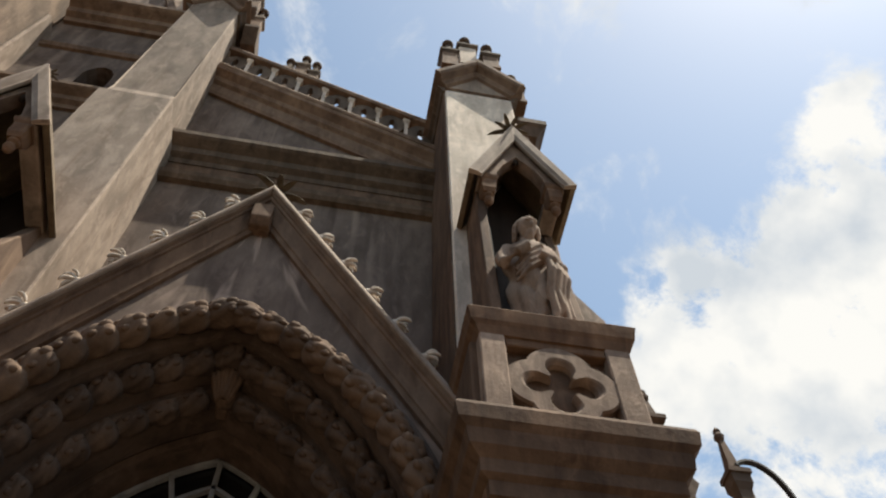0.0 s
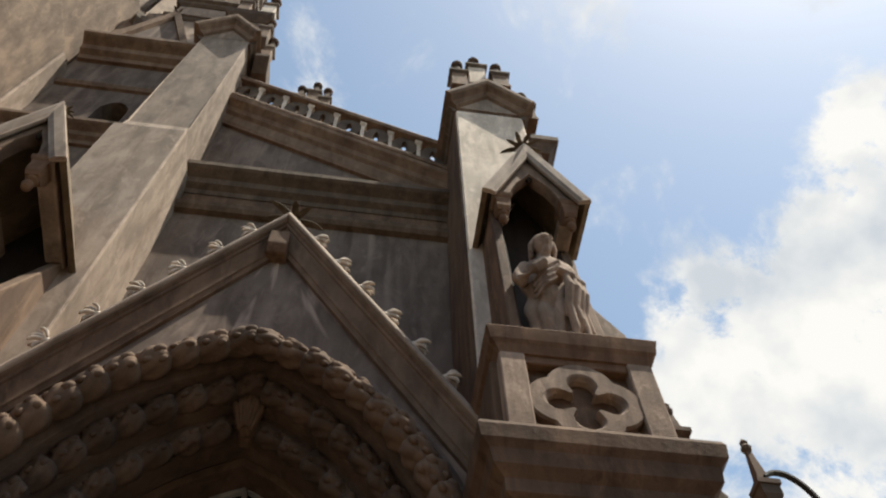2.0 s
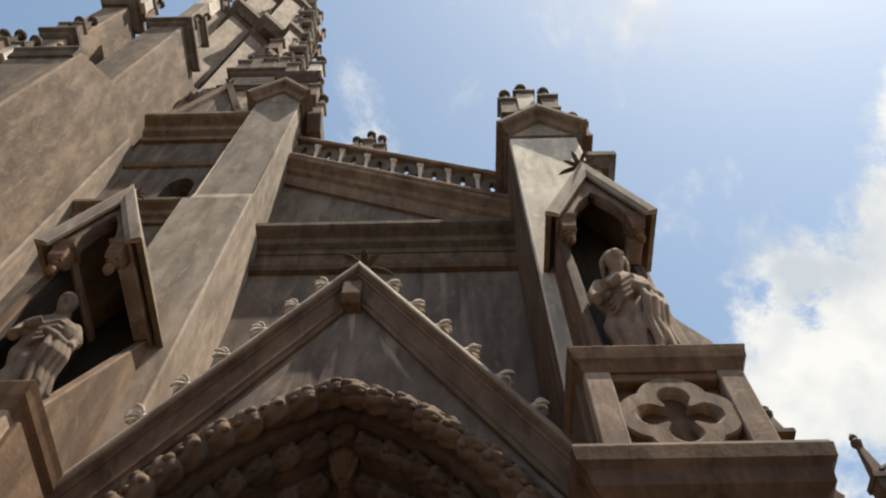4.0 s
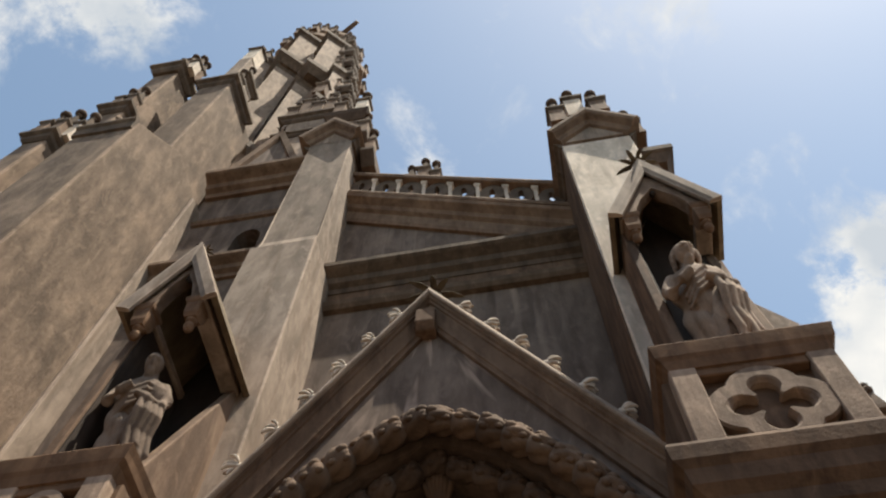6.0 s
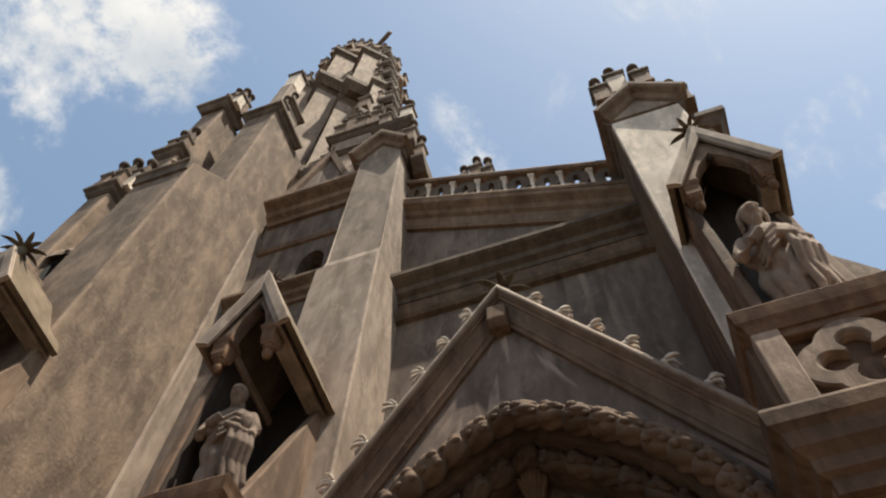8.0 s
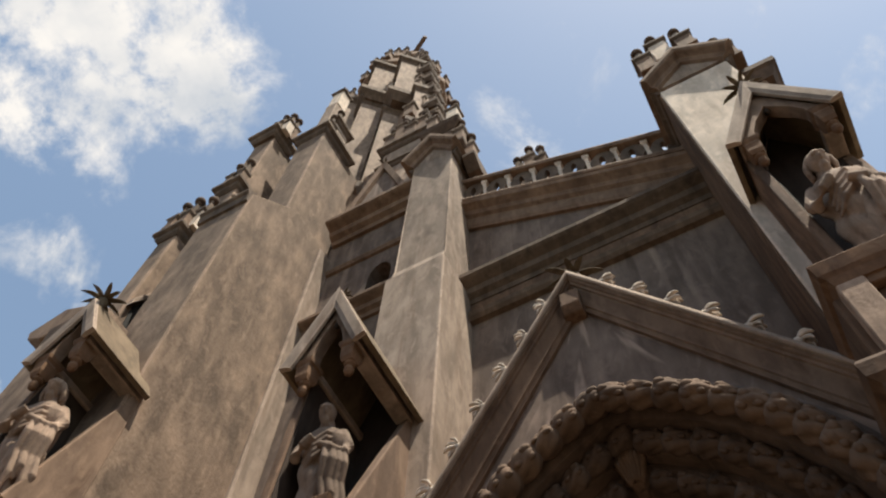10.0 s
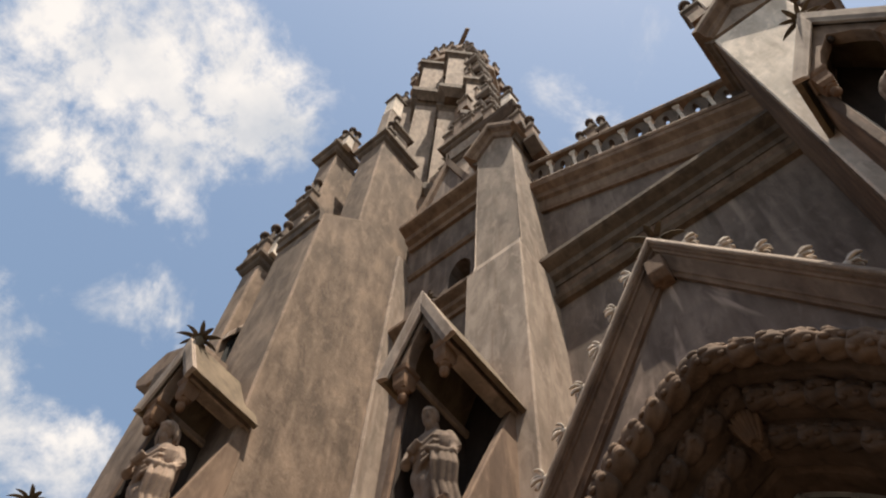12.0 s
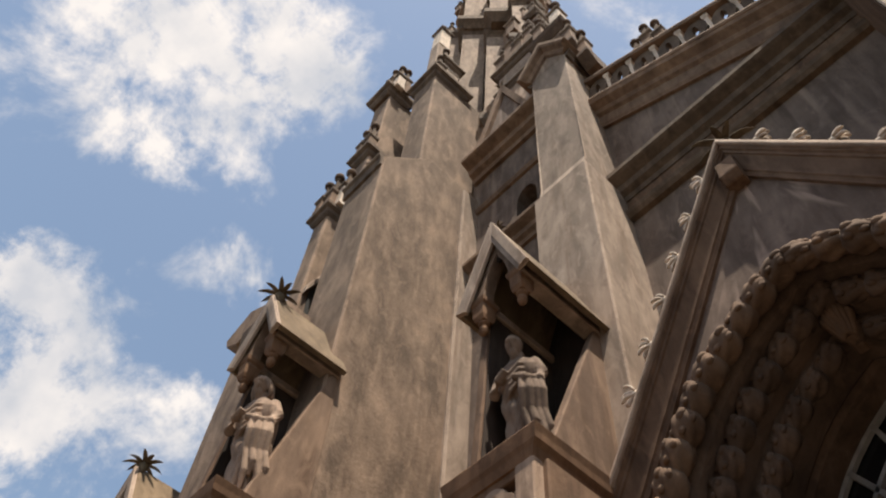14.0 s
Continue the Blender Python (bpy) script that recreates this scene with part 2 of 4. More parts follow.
# ---- building helpers ----
def thing(name, base, label, category, group="", kind=""):
    e = new(name)
    e.location = base
    e.empty_display_size = 0.3
    return tagged(e, label, category, group, kind)


def part(name, bm, material, parent, label=""):
    me = bpy.data.meshes.new(name)
    bmesh.ops.recalc_face_normals(bm, faces=bm.faces)
    bm.to_mesh(me)
    bm.free()
    me.materials.append(material)
    return piece(name, me, parent, label=label)


def piece(name, me, parent, m=None, label=""):
    ob = new(name, me)
    if parent is not None:
        ob.parent = parent
        if parent.parent is None:
            ob.matrix_parent_inverse = Matrix.Translation(-parent.location)
    if m is not None:
        ob.matrix_basis = m
    if label:
        ob["label"] = label
    return ob


def bmx():
    return bmesh.new()


def box(bm, x0, x1, y0, y1, z0, z1, bevel=0.015):
    vs = [bm.verts.new((x, y, z)) for x in (x0, x1) for y in (y0, y1) for z in (z0, z1)]
    fs = [bm.faces.new([vs[i] for i in q]) for q in ((0, 1, 3, 2), (4, 6, 7, 5), (0, 4, 5, 1), (2, 3, 7, 6), (0, 2, 6, 4), (1, 5, 7, 3))]
    if bevel:
        es = list({e for f in fs for e in f.edges})
        bmesh.ops.bevel(bm, geom=es, offset=bevel, segments=1, affect="EDGES", profile=0.5)


def prism(bm, pts, axis, c0, c1, bevel=0.0):
    """A polygon in the other two axes (in x, y, z order) pushed along axis from c0 to c1."""
    def at(p, c):
        q = list(p)
        q.insert("xyz".index(axis), c)
        return q
    a = [bm.verts.new(at(p, c0)) for p in pts]
    b = [bm.verts.new(at(p, c1)) for p in pts]
    fs = [bm.faces.new(a), bm.faces.new(b[::-1])]
    k = len(pts)
    for i in range(k):
        fs.append(bm.faces.new((a[i], b[i], b[(i + 1) % k], a[(i + 1) % k])))
    if bevel:
        es = list({e for f in fs for e in f.edges})
        bmesh.ops.bevel(bm, geom=es, offset=bevel, segments=1, affect="EDGES", profile=0.5)


def sweep(bm, prof, stations, closed=True, caps=True):
    """prof: (a, b) pairs; stations: (origin, A, B). Joins the copies of the profile into a skin."""
    rings = [[bm.verts.new(Vector(o) + A * a + B * b) for a, b in prof] for o, A, B in stations]
    k = len(prof)
    for r, s in zip(rings, rings[1:]):
        for i in range(k if closed else k - 1):
            j = (i + 1) % k
            bm.faces.new((r[i], r[j], s[j], s[i]))
    if caps and closed:
        bm.faces.new(rings[0][::-1])
        bm.faces.new(rings[-1])


def lathe(bm, prof, x, y, z, n=12):
    rings = [[bm.verts.new((x + r * math.cos(2 * math.pi * i / n), y + r * math.sin(2 * math.pi * i / n), z + h)) for i in range(n)] for r, h in prof]
    for r, s in zip(rings, rings[1:]):
        for i in range(n):
            bm.faces.new((r[i], r[(i + 1) % n], s[(i + 1) % n], s[i]))
    bm.faces.new(rings[0][::-1])
    bm.faces.new(rings[-1])


def square_stack(bm, steps, cx, cy):
    """Stacked square rings: (half x, half y, z)."""
    rings = [[bm.verts.new((cx + sx * hx, cy + sy * hy, z)) for sx, sy in ((-1, -1), (1, -1), (1, 1), (-1, 1))] for hx, hy, z in steps]
    for r, s in zip(rings, rings[1:]):
        for i in range(4):
            bm.faces.new((r[i], r[(i + 1) % 4], s[(i + 1) % 4], s[i]))
    bm.faces.new(rings[0][::-1])
    bm.faces.new(rings[-1])


def smooth(ob):
    for p in ob.data.polygons:
        p.use_smooth = True
    return ob


# moulded string course, profile as (outward, up), outward positive
CORNICE = [(0, 0), (0.06, 0.0), (0.08, 0.10), (0.16, 0.16), (0.18, 0.28), (0.30, 0.36), (0.34, 0.40), (0.34, 0.50), (0.0, 0.58)]


def course(bm, x0, x1, y, z, prof=CORNICE, sy=1.0, sz=1.0):
    """A string course along x on a wall that faces the camera's side (-y)."""
    sweep(bm, [(a * sy, b * sz) for a, b in prof], [((x, y, z), Vector((0, -1, 0)), Vector((0, 0, 1))) for x in (x0, x1)])


def course_side(bm, y0, y1, x, z, sign, prof=CORNICE, sy=1.0, sz=1.0):
    sweep(bm, [(a * sy, b * sz) for a, b in prof], [((x, y, z), Vector((sign, 0, 0)), Vector((0, 0, 1))) for y in (y0, y1)])


def leaf_blade(bm, length, width, curl, twist, m, n=6):
    """A ribbed, curling blade with thickness, growing up and outward along +x."""
    top, bot = [], []
    for i in range(n + 1):
        t = i / n
        a = curl * t
        x = length * (math.sin(a) / max(curl, 0.01))
        z = length * ((1 - math.cos(a)) / max(curl, 0.01)) * -1
        w = width * (math.sin(math.pi * min(0.16 + 0.84 * t, 1.0)) ** 0.8) * 0.5 + 0.002
        row = []
        for s, lift in ((-1, 0.0), (0, 0.22), (1, 0.0)):
            row.append((x, s * w, z + lift * w))
        top.append([bm.verts.new(m @ Vector(p)) for p in row])
        bot.append([bm.verts.new(m @ (Vector(p) - Vector((0, 0, 0.20 * width * (1 - 0.6 * t))))) for p in row])
    for i in range(n):
        for j in range(2):
            bm.faces.new((top[i][j], top[i][j + 1], top[i + 1][j + 1], top[i + 1][j]))
            bm.faces.new((bot[i][j], bot[i + 1][j], bot[i + 1][j + 1], bot[i][j + 1]))
        bm.faces.new((top[i][0], top[i + 1][0], bot[i + 1][0], bot[i][0]))
        bm.faces.new((top[i][2], bot[i][2], bot[i + 1][2], top[i + 1][2]))
    bm.faces.new((top[0][0], bot[0][0], bot[0][1], top[0][1]))
    bm.faces.new((top[0][1], bot[0][1], bot[0][2], top[0][2]))


def mesh_from(bm, name, material, soft=False):
    me = bpy.data.meshes.new(name)
    bmesh.ops.recalc_face_normals(bm, faces=bm.faces)
    bm.to_mesh(me)
    bm.free()
    me.materials.append(material)
    if soft:
        for p in me.polygons:
            p.use_smooth = True
    return me


def blade_mesh(length, width, curl, material):
    bm = bmx()
    leaf_blade(bm, length, width, curl, 0, Matrix.Identity(4))
    return mesh_from(bm, "leaf", material)


def bulb_mesh(prof, material, name):
    bm = bmx()
    lathe(bm, prof, 0, 0, 0, 8)
    return mesh_from(bm, name, material, True)


def lobe_mesh(length, radius, curl, material, n=7):
    """A rounded lobe that grows along +z and curls over towards +x."""
    bm = bmx()
    st, x, z = [], 0.0, 0.0
    for i in range(n + 1):
        t = i / n
        a = curl * t * t
        r = radius * (0.55 + 0.75 * math.sin(math.pi * min(1.0, 0.15 + 0.75 * t)))
        st.append(((x, 0, z), Vector((math.cos(a), 0, -math.sin(a))) * r * 0.8, Vector((0, 1, 0)) * r))
        x, z = x + math.sin(a) * length / n, z + math.cos(a) * length / n
    sweep(bm, [(math.cos(1.047 * i), math.sin(1.047 * i)) for i in range(6)], st)
    return mesh_from(bm, "leaf", material, True)


ME_PALM_BULB = bulb_mesh([(0.10, -0.12), (0.10, 0), (0.15, 0.10), (0.17, 0.22), (0.10, 0.34), (0.03, 0.40)], M_PALM, "finial")
ME_PALM_LEAF = blade_mesh(0.72, 0.15, 1.25, M_PALM)
ME_CR_BULB = bulb_mesh([(0.048, -0.06), (0.054, 0.0), (0.048, 0.02), (0.036, 0.045), (0.024, 0.06), (0.01, 0.07)], M_LEAF, "crocket")
ME_CR_LEAF = lobe_mesh(0.135, 0.017, 1.9, M_LEAF)


def add_finial(parent, m, leaves=9, lift=35, seed=3, label="dark palm-like stone finial"):
    """A palm-like finial: a bulb from which blades spread and droop."""
    rng = random.Random(seed)
    f = piece("finial", ME_PALM_BULB, parent, m, label)
    for i in range(leaves):
        q = 0.9 + 0.2 * rng.random()
        leaf = piece("leaf", ME_PALM_LEAF, None, pose(0, 0, 0.28, 0, -lift + rng.uniform(-10, 10), 360 * i / leaves + rng.uniform(-8, 8)) @ Matrix.Diagonal((q, q, q, 1)))
        leaf.parent = f
    return f


def add_crocket(parent, m, seed):
    """A plume of lobes that fans out over the coping from a knob and curls down the slope."""
    rng = random.Random(seed)
    c = piece("crocket", ME_CR_BULB, parent, m, "pale curled stone leaf ornament")
    for i in range(7):
        f = i / 6
        q = (0.80 + 0.35 * math.sin(math.pi * (0.15 + 0.75 * f))) * rng.uniform(0.9, 1.1)
        side = (0.045, -0.02, 0.03, -0.045, 0.035, -0.03, 0.015)[i]
        leaf = piece("leaf", ME_CR_LEAF, None, pose(-0.035 + 0.06 * f, side * 0.8, 0.02, rng.uniform(-9, 9) + 200 * -side, -42 + 100 * f + rng.uniform(-6, 6), 0) @ Matrix.Diagonal((q, q, q, 1)))
        leaf.parent = c
    return c


def boss_mesh(material):
    """One segment of a carved leaf roll: a pear-shaped cluster of folded lobes that swells into a curled knob."""
    bm = bmx()
    k, n = 28, 14
    rings = []
    for i in range(n + 1):
        t = i / n
        swell = 0.062 + 0.058 * math.sin(math.pi * min(1.0, t * 0.62 + 0.06)) ** 2
        if t > 0.78:
            swell *= math.sqrt(max(0.02, 1 - ((t - 0.78) / 0.24) ** 2))
        row = []
        for j in range(k):
            a = 2 * math.pi * j / k
            fold = abs(math.sin(2.5 * a + 4.2 * t)) ** 0.7 - 0.55
            rr = swell * (1 + 0.44 * fold * math.sin(math.pi * min(1, t * 1.15)) + 0.05 * math.sin(9 * a + 11 * t))
            row.append(bm.verts.new((-0.20 + 0.36 * t, rr * math.cos(a) + 0.02 * t, rr * math.sin(a))))
        rings.append(row)
    for r, q in zip(rings, rings[1:]):
        for j in range(k):
            bm.faces.new((r[j], r[(j + 1) % k], q[(j + 1) % k], q[j]))
    bm.faces.new(rings[0][::-1])
    bm.faces.new(rings[-1])
    # curled leaf tips over the knob
    for x, y, z, r in ((0.085, 0.118, 0.0, 0.046), (0.06, 0.080, 0.088, 0.040), (0.06, 0.080, -0.088, 0.040), (-0.05, 0.095, 0.05, 0.032), (-0.06, 0.095, -0.045, 0.032)):
        g = bmesh.ops.create_uvsphere(bm, u_segments=8, v_segments=6, radius=r)
        for v in g["verts"]:
            v.co = Vector((v.co.x * 1.3 + x, v.co.y * 0.8 + y, v.co.z + z))
    return mesh_from(bm, "carved_leaf", material, True)


# second mesh is the shaded copy, for rolls deep in the arch
ME_BOSS, ME_BOSS_SHADE = boss_mesh(M_CARVE), boss_mesh(M_SOOT_SHADE)


def ball_mesh():
    bm = bmx()
    prof = [(0.05, -0.02), (0.045, 0.06), (0.07, 0.09)] + [(0.125 * math.sin(a), 0.19 - 0.125 * math.cos(a)) for a in [0.5 + 0.4 * i for i in range(7)]]
    lathe(bm, prof, 0, 0, 0, 12)
    return mesh_from(bm, "ball", M_SOOT_SHADE, True)


ME_BALL = ball_mesh()


def turret(parent, x, y, z, h=0.85, w=0.17, ball=1.0, label="small square turret with a slab cap", material=None):
    """A small square turret: shaft, thin flared slab, tapering neck and a ball on top."""
    w *= 0.9
    a = z + h * 0.62
    bm = bmx()
    square_stack(bm, [(w * 1.12, w * 1.12, z), (w * 1.12, w * 1.12, z + 0.10), (w, w, z + 0.14), (w, w, a)], x, y)
    t = part("turret", bm, material or M_TRIM, parent, label)
    bm = bmx()
    square_stack(bm, [(w, w, a), (w * 1.2, w * 1.2, a + 0.05), (w * 1.34, w * 1.34, a + 0.08), (w * 1.34, w * 1.34, a + 0.16), (w * 1.05, w * 1.05, a + 0.20), (w * 0.50, w * 0.50, a + 0.32), (w * 0.42, w * 0.42, a + 0.62), (w * 0.32, w * 0.32, a + 0.78)], x, y)
    part("slab_cap", bm, M_CAP, t, "soot-darkened slab cap")
    if ball:
        piece("ball", ME_BALL, t, Matrix.Translation((x, y, a + 0.74)) @ Matrix.Diagonal((ball, ball, ball, 1)), "dark stone ball")
    return t


# ---- ground and large walls ----
AX = -1.20            # axis of the portal
WALL = 6.30           # face of the aisle wall


def ground():
    bm = bmx()
    bmesh.ops.create_grid(bm, x_segments=4, y_segments=4, size=2500)
    g = part("ground", bm, M_PAVE, None)
    g.location = (0, 0, 0)
    tagged(g, "grey stone paving of the forecourt", "ground", kind="structure")


ground()


def slab_wall(name, outline, y0, y1, material, label):
    bm = bmx()
    prism(bm, outline, "y", y0, y1)
    return tagged(part(name, bm, material, None), label, "wall", kind="structure")


def rake(x):
    """Height of the raking cornice's top over the aisle wall."""
    return 18.03 - 0.59 * (x + 3.3)


ARCH_X, ARCH_E, ARCH_R, ARCH_Z = -1.12, 1.15, 3.23, 5.58


def arch_pts(d, n=18):
    """Points (x, z) of the pointed portal arch, d inside its outer line, from the ground up and down again."""
    rr = ARCH_R - d
    top = math.acos(ARCH_E / rr)
    right = [(ARCH_X - ARCH_E + rr * math.cos(top * i / n), ARCH_Z + rr * math.sin(top * i / n)) for i in range(n + 1)]
    left = [(2 * ARCH_X - x, z) for x, z in right]
    return [(left[0][0], 0.0)] + left + right[-2::-1] + [(right[0][0], 0.0)]


# aisle wall, with the portal's opening cut out of its foot
def aisle_wall():
    hole = arch_pts(0.50)
    x0, x1 = -4.4, 1.6
    bm = bmx()
    y0, y1 = WALL, WALL + 0.9
    pts = [(x0, 0.0)] + hole + [(x1, 0.0), (x1, rake(x1) - 0.2), (x0, rake(x0) - 0.2)]
    prism(bm, pts, "y", y0, y1)
    return tagged(part("wall_aisle", bm, M_WALL, None), "dark rain-streaked stucco wall above the portal", "wall", kind="structure")


aisle_wall()


def nave():
    """Plain body of the church behind the front."""
    bm = bmx()
    prism(bm, [(-4.4, 0), (2.2, 0), (2.2, 13.2), (-4.4, 17.0)], "y", WALL + 0.95, 24.0)
    tagged(part("wall_nave", bm, M_WALL, None), "plain stucco body of the church behind the front", "wall", kind="structure")


nave()


def sky_block():
    """Unseen plain wall added behind the camera to block low sky light."""
    bm = bmx()
    box(bm, -70, 70, -18.5, -16.0, 0, 13.0, 0.05)
    tagged(part("wall_opposite", bm, M_WALL, None), "plain stucco wall added out of view to block low sky light", "wall", kind="structure")


sky_block()


def aisle_mouldings():
    # straight cornice with frieze and lower fillet
    t = thing("cornice", (AX, WALL, 13.4), "dark stained stone cornice and frieze across the aisle wall", "cornice", kind="structure")
    bm = bmx()
    course(bm, -3.45, 1.25, WALL, 14.05, sy=1.15, sz=1.15)
    part("cornice_moulding", bm, M_CAP, t)
    bm = bmx()
    course(bm, -3.45, 1.25, WALL, 13.45, [(0, 0), (0.07, 0.02), (0.11, 0.09), (0.13, 0.17), (0.06, 0.22), (0, 0.24)], 1.3, 1.0)
    part("lower_fillet", bm, M_CAP, t)
    bm = bmx()
    box(bm, -3.45, 1.25, WALL - 0.05, WALL + 0.1, 13.72, 14.05, 0)
    part("frieze", bm, M_GRIME_SHADE, t, "brown-stained frieze band")
    # raking cornice
    r = thing("raking_cornice", (AX, WALL, 16.5), "sloping dark stone cornice under the balustrade", "cornice", kind="structure")
    up = Vector((0.59, 0, 1)).normalized()
    prof = [(0, -0.68), (0.07, -0.68), (0.10, -0.60), (0.115, -0.36), (0.19, -0.30), (0.22, -0.20), (0.30, -0.14), (0.36, -0.10), (0.38, -0.02), (0, 0.05)]
    bm = bmx()
    sweep(bm, prof, [((x, WALL, rake(x)), Vector((0, -1, 0)), up) for x in (-3.6, 1.35)])
    part("rake_moulding", bm, M_TRIM, r)


aisle_mouldings()


def balustrade():
    t = thing("balustrade", (AX, WALL, 17.2), "sloping pierced stone balustrade along the aisle roof edge", "balustrade")
    x0, x1 = -3.45, 1.2
    y = WALL - 0.20

    def line(x, h):
        return 18.02 - 0.575 * (x + 3.15) + h
    up = Vector((0.575, 0, 1)).normalized()
    for name, h, a, b in (("top_rail", 1.04, 0.15, 0.16), ("bottom_rail", 0.0, 0.14, 0.14)):
        bm = bmx()
        prof = [(-a, 0), (a, 0), (a * 1.15, b * 0.5), (a, b), (-a, b), (-a * 1.15, b * 0.5)]
        sweep(bm, prof, [((x, y, line(x, h)), Vector((0, -1, 0)), up) for x in (x0, x1)])
        part(name, bm, M_TRIM, t)
    bm = bmx()
    prism(bm, [(x0, rake(x0)), (x1, rake(x1)), (x1, line(x1, 0.02)), (x0, line(x0, 0.02))], "y", y - 0.10, y + 0.10)
    part("parapet_foot", bm, M_TRIM, t)
    n = 8
    ring = None
    for i in range(n + 1):
        x = x0 + 0.12 + (x1 - x0 - 0.24) * i / n
        bm = bmx()
        z = line(x, 0.10)
        square_stack(bm, [(0.075, 0.08, z), (0.075, 0.08, z + 0.10), (0.034, 0.045, z + 0.15), (0.034, 0.045, z + 0.78), (0.07, 0.075, z + 0.84), (0.07, 0.075, z + 0.96)], x, y - 0.02)
        part("baluster", bm, M_PALE, t, "pale square stone post")
        if i < n:
            xm = x + (x1 - x0 - 0.24) / n / 2
            if ring is None:
                bm = bmx()
                st = []
                for k in range(17):
                    a = 2 * math.pi * k / 16
                    c, s = math.cos(a), math.sin(a)
                    st.append(((0.20 * c, 0, 0.37 * s), Vector((c, 0, s)), Vector((0, 1, 0))))
                sweep(bm, [(0.05, -0.06), (0.05, 0.06), (-0.14, 0.06), (-0.14, -0.06)], st, caps=False)
                for k in range(4):
                    a = math.pi / 4 + k * math.pi / 2
                    box(bm, 0.11 * math.cos(a) - 0.03, 0.11 * math.cos(a) + 0.03, -0.04, 0.04, 0.26 * math.sin(a) - 0.05, 0.26 * math.sin(a) + 0.05, 0)
                ring = mesh_from(bm, "tracery_ring", M_CAP)
            piece("tracery_ring", ring, t, Matrix.Translation((xm, y, line(xm, 0.59))), "pierced foil ring")


balustrade()


# ---- the portal ----
GY = 5.00             # front of the portal gable
G_X, G_APEX = -1.17, 11.10          # the gable's point
G_SLOPE = {-1: 1.75, 1: 1.62}


def portal():
    t = thing("portal", (AX, GY, 0), "gabled stone portal with a deep pointed arch and leafy crockets", "portal")
    # gable wall round the arch
    arch = arch_pts(0)
    bm = bmx()
    half = 2.62
    top = G_APEX - 0.25
    out = [(G_X - half, 0.0)] + arch + [(G_X + half, 0.0), (G_X + half, top - G_SLOPE[1] * half), (G_X, top), (G_X - half, top - G_SLOPE[-1] * half)]
    prism(bm, out, "y", GY + 0.12, GY + 0.55)
    part("gable_wall", bm, M_GABLE, t, "dark grey gable wall with pale fanning streaks")
    # raking mouldings, chamfered coping and crockets
    for s in (-1, 1):
        k = G_SLOPE[s]
        up = Vector((s * k, 0, 1)).normalized()
        ridge = Vector((0, 0, math.sqrt(1 + k * k)))
        st = [((G_X + s * u, GY, G_APEX - k * u), Vector((0, -1, 0)), up if u else ridge) for u in (0.0, 2.62)]
        prof = [(-1.6, -0.12), (-0.13, -0.33), (-0.07, -0.33), (-0.05, -0.29), (-0.03, -0.28), (0.035, -0.125), (0.06, -0.12), (0.065, -0.095), (0.095, -0.085), (0.10, -0.06), (-1.6, -0.06)]
        bm = bmx()
        sweep(bm, prof, st)
        # left rake gets the darker stone, painting the shade on that side
        part("rake_moulding", bm, M_GRIME_SHADE if s < 0 else M_TRIM, t)
        bm = bmx()
        sweep(bm, [(-0.30, -0.06), (0.14, -0.06), (0.155, -0.045), (0.155, -0.03), (0.105, 0.035), (-0.30, 0.06)], st)
        part("coping", bm, M_PIER, t, "pale beige weathered coping")
        for i in range(6):
            u = (0.39 if s > 0 else 0.35) + (0.303 if s > 0 else 0.288) * i
            down = Vector((s, 0, -k)).normalized()
            m = Matrix((down, up.cross(down), up)).transposed().to_4x4()
            m.translation = (G_X + s * u, GY - 0.06, G_APEX - k * u + 0.11)
            add_crocket(t, m, i + 20 * s)
    # block under the apex, its stone darkened for the coping's shade
    bm = bmx()
    prism(bm, [(GY - 0.10, 10.66), (GY + 0.15, 10.66), (GY + 0.15, 10.26), (GY - 0.02, 10.26), (GY - 0.10, 10.36)], "x", G_X - 0.16, G_X + 0.08, 0.012)
    part("apex_block", bm, M_GRIME_SHADE, t, "rust-brown stone block under the gable's point, darkened for coping shade")
    # finial
    add_finial(t, Matrix.Translation((G_X + 0.02, GY + 0.16, G_APEX + 0.16)) @ Matrix.Diagonal((0.60, 0.60, 0.60, 1)), 8, 25, 5)
    # the stepped orders, the shade of the deep arch put into their colour
    sec = [(-0.06, GY + 0.04), (-0.06, GY + 0.12), (0.0, GY + 0.02), (0.05, GY + 0.14), (0.20, GY + 0.20), (0.20, GY + 0.36), (0.30, GY + 0.33), (0.36, GY + 0.42), (0.42, GY + 0.48),
           (0.42, GY + 0.62), (0.52, GY + 0.60), (0.58, GY + 0.70), (0.66, GY + 0.74), (0.67, GY + 1.0), (0.62, GY + 1.06), (0.67, GY + 1.12), (0.68, GY + 1.55)]
    rows = [arch_pts(d * 0.87) for d, _ in sec]
    bm = bmx()
    vs = [[bm.verts.new((x, y, z)) for x, z in row] for row, (_, y) in zip(rows, sec)]
    for a, b in zip(vs, vs[1:]):
        for i in range(len(a) - 1):
            bm.faces.new((a[i], a[i + 1], b[i + 1], b[i]))
    part("arch_order", bm, M_SOOT_SHADE, t, "stepped orders of the pointed arch, colour darkened for deep shade")
    # outer hood line
    bm = bmx()
    st = []
    pts = arch_pts(-0.14)
    for i, (x, z) in enumerate(pts):
        a, b = Vector(pts[max(i - 1, 0)]), Vector(pts[min(i + 1, len(pts) - 1)])
        tan = (b - a).normalized()
        st.append(((x, GY + 0.12, z), Vector((-tan.y, 0, tan.x)), Vector((0, -1, 0))))
    sweep(bm, [(-0.05, 0), (-0.05, 0.05), (0.0, 0.08), (0.05, 0.05), (0.05, 0)], st)
    part("hood_moulding", bm, M_WALL, t)
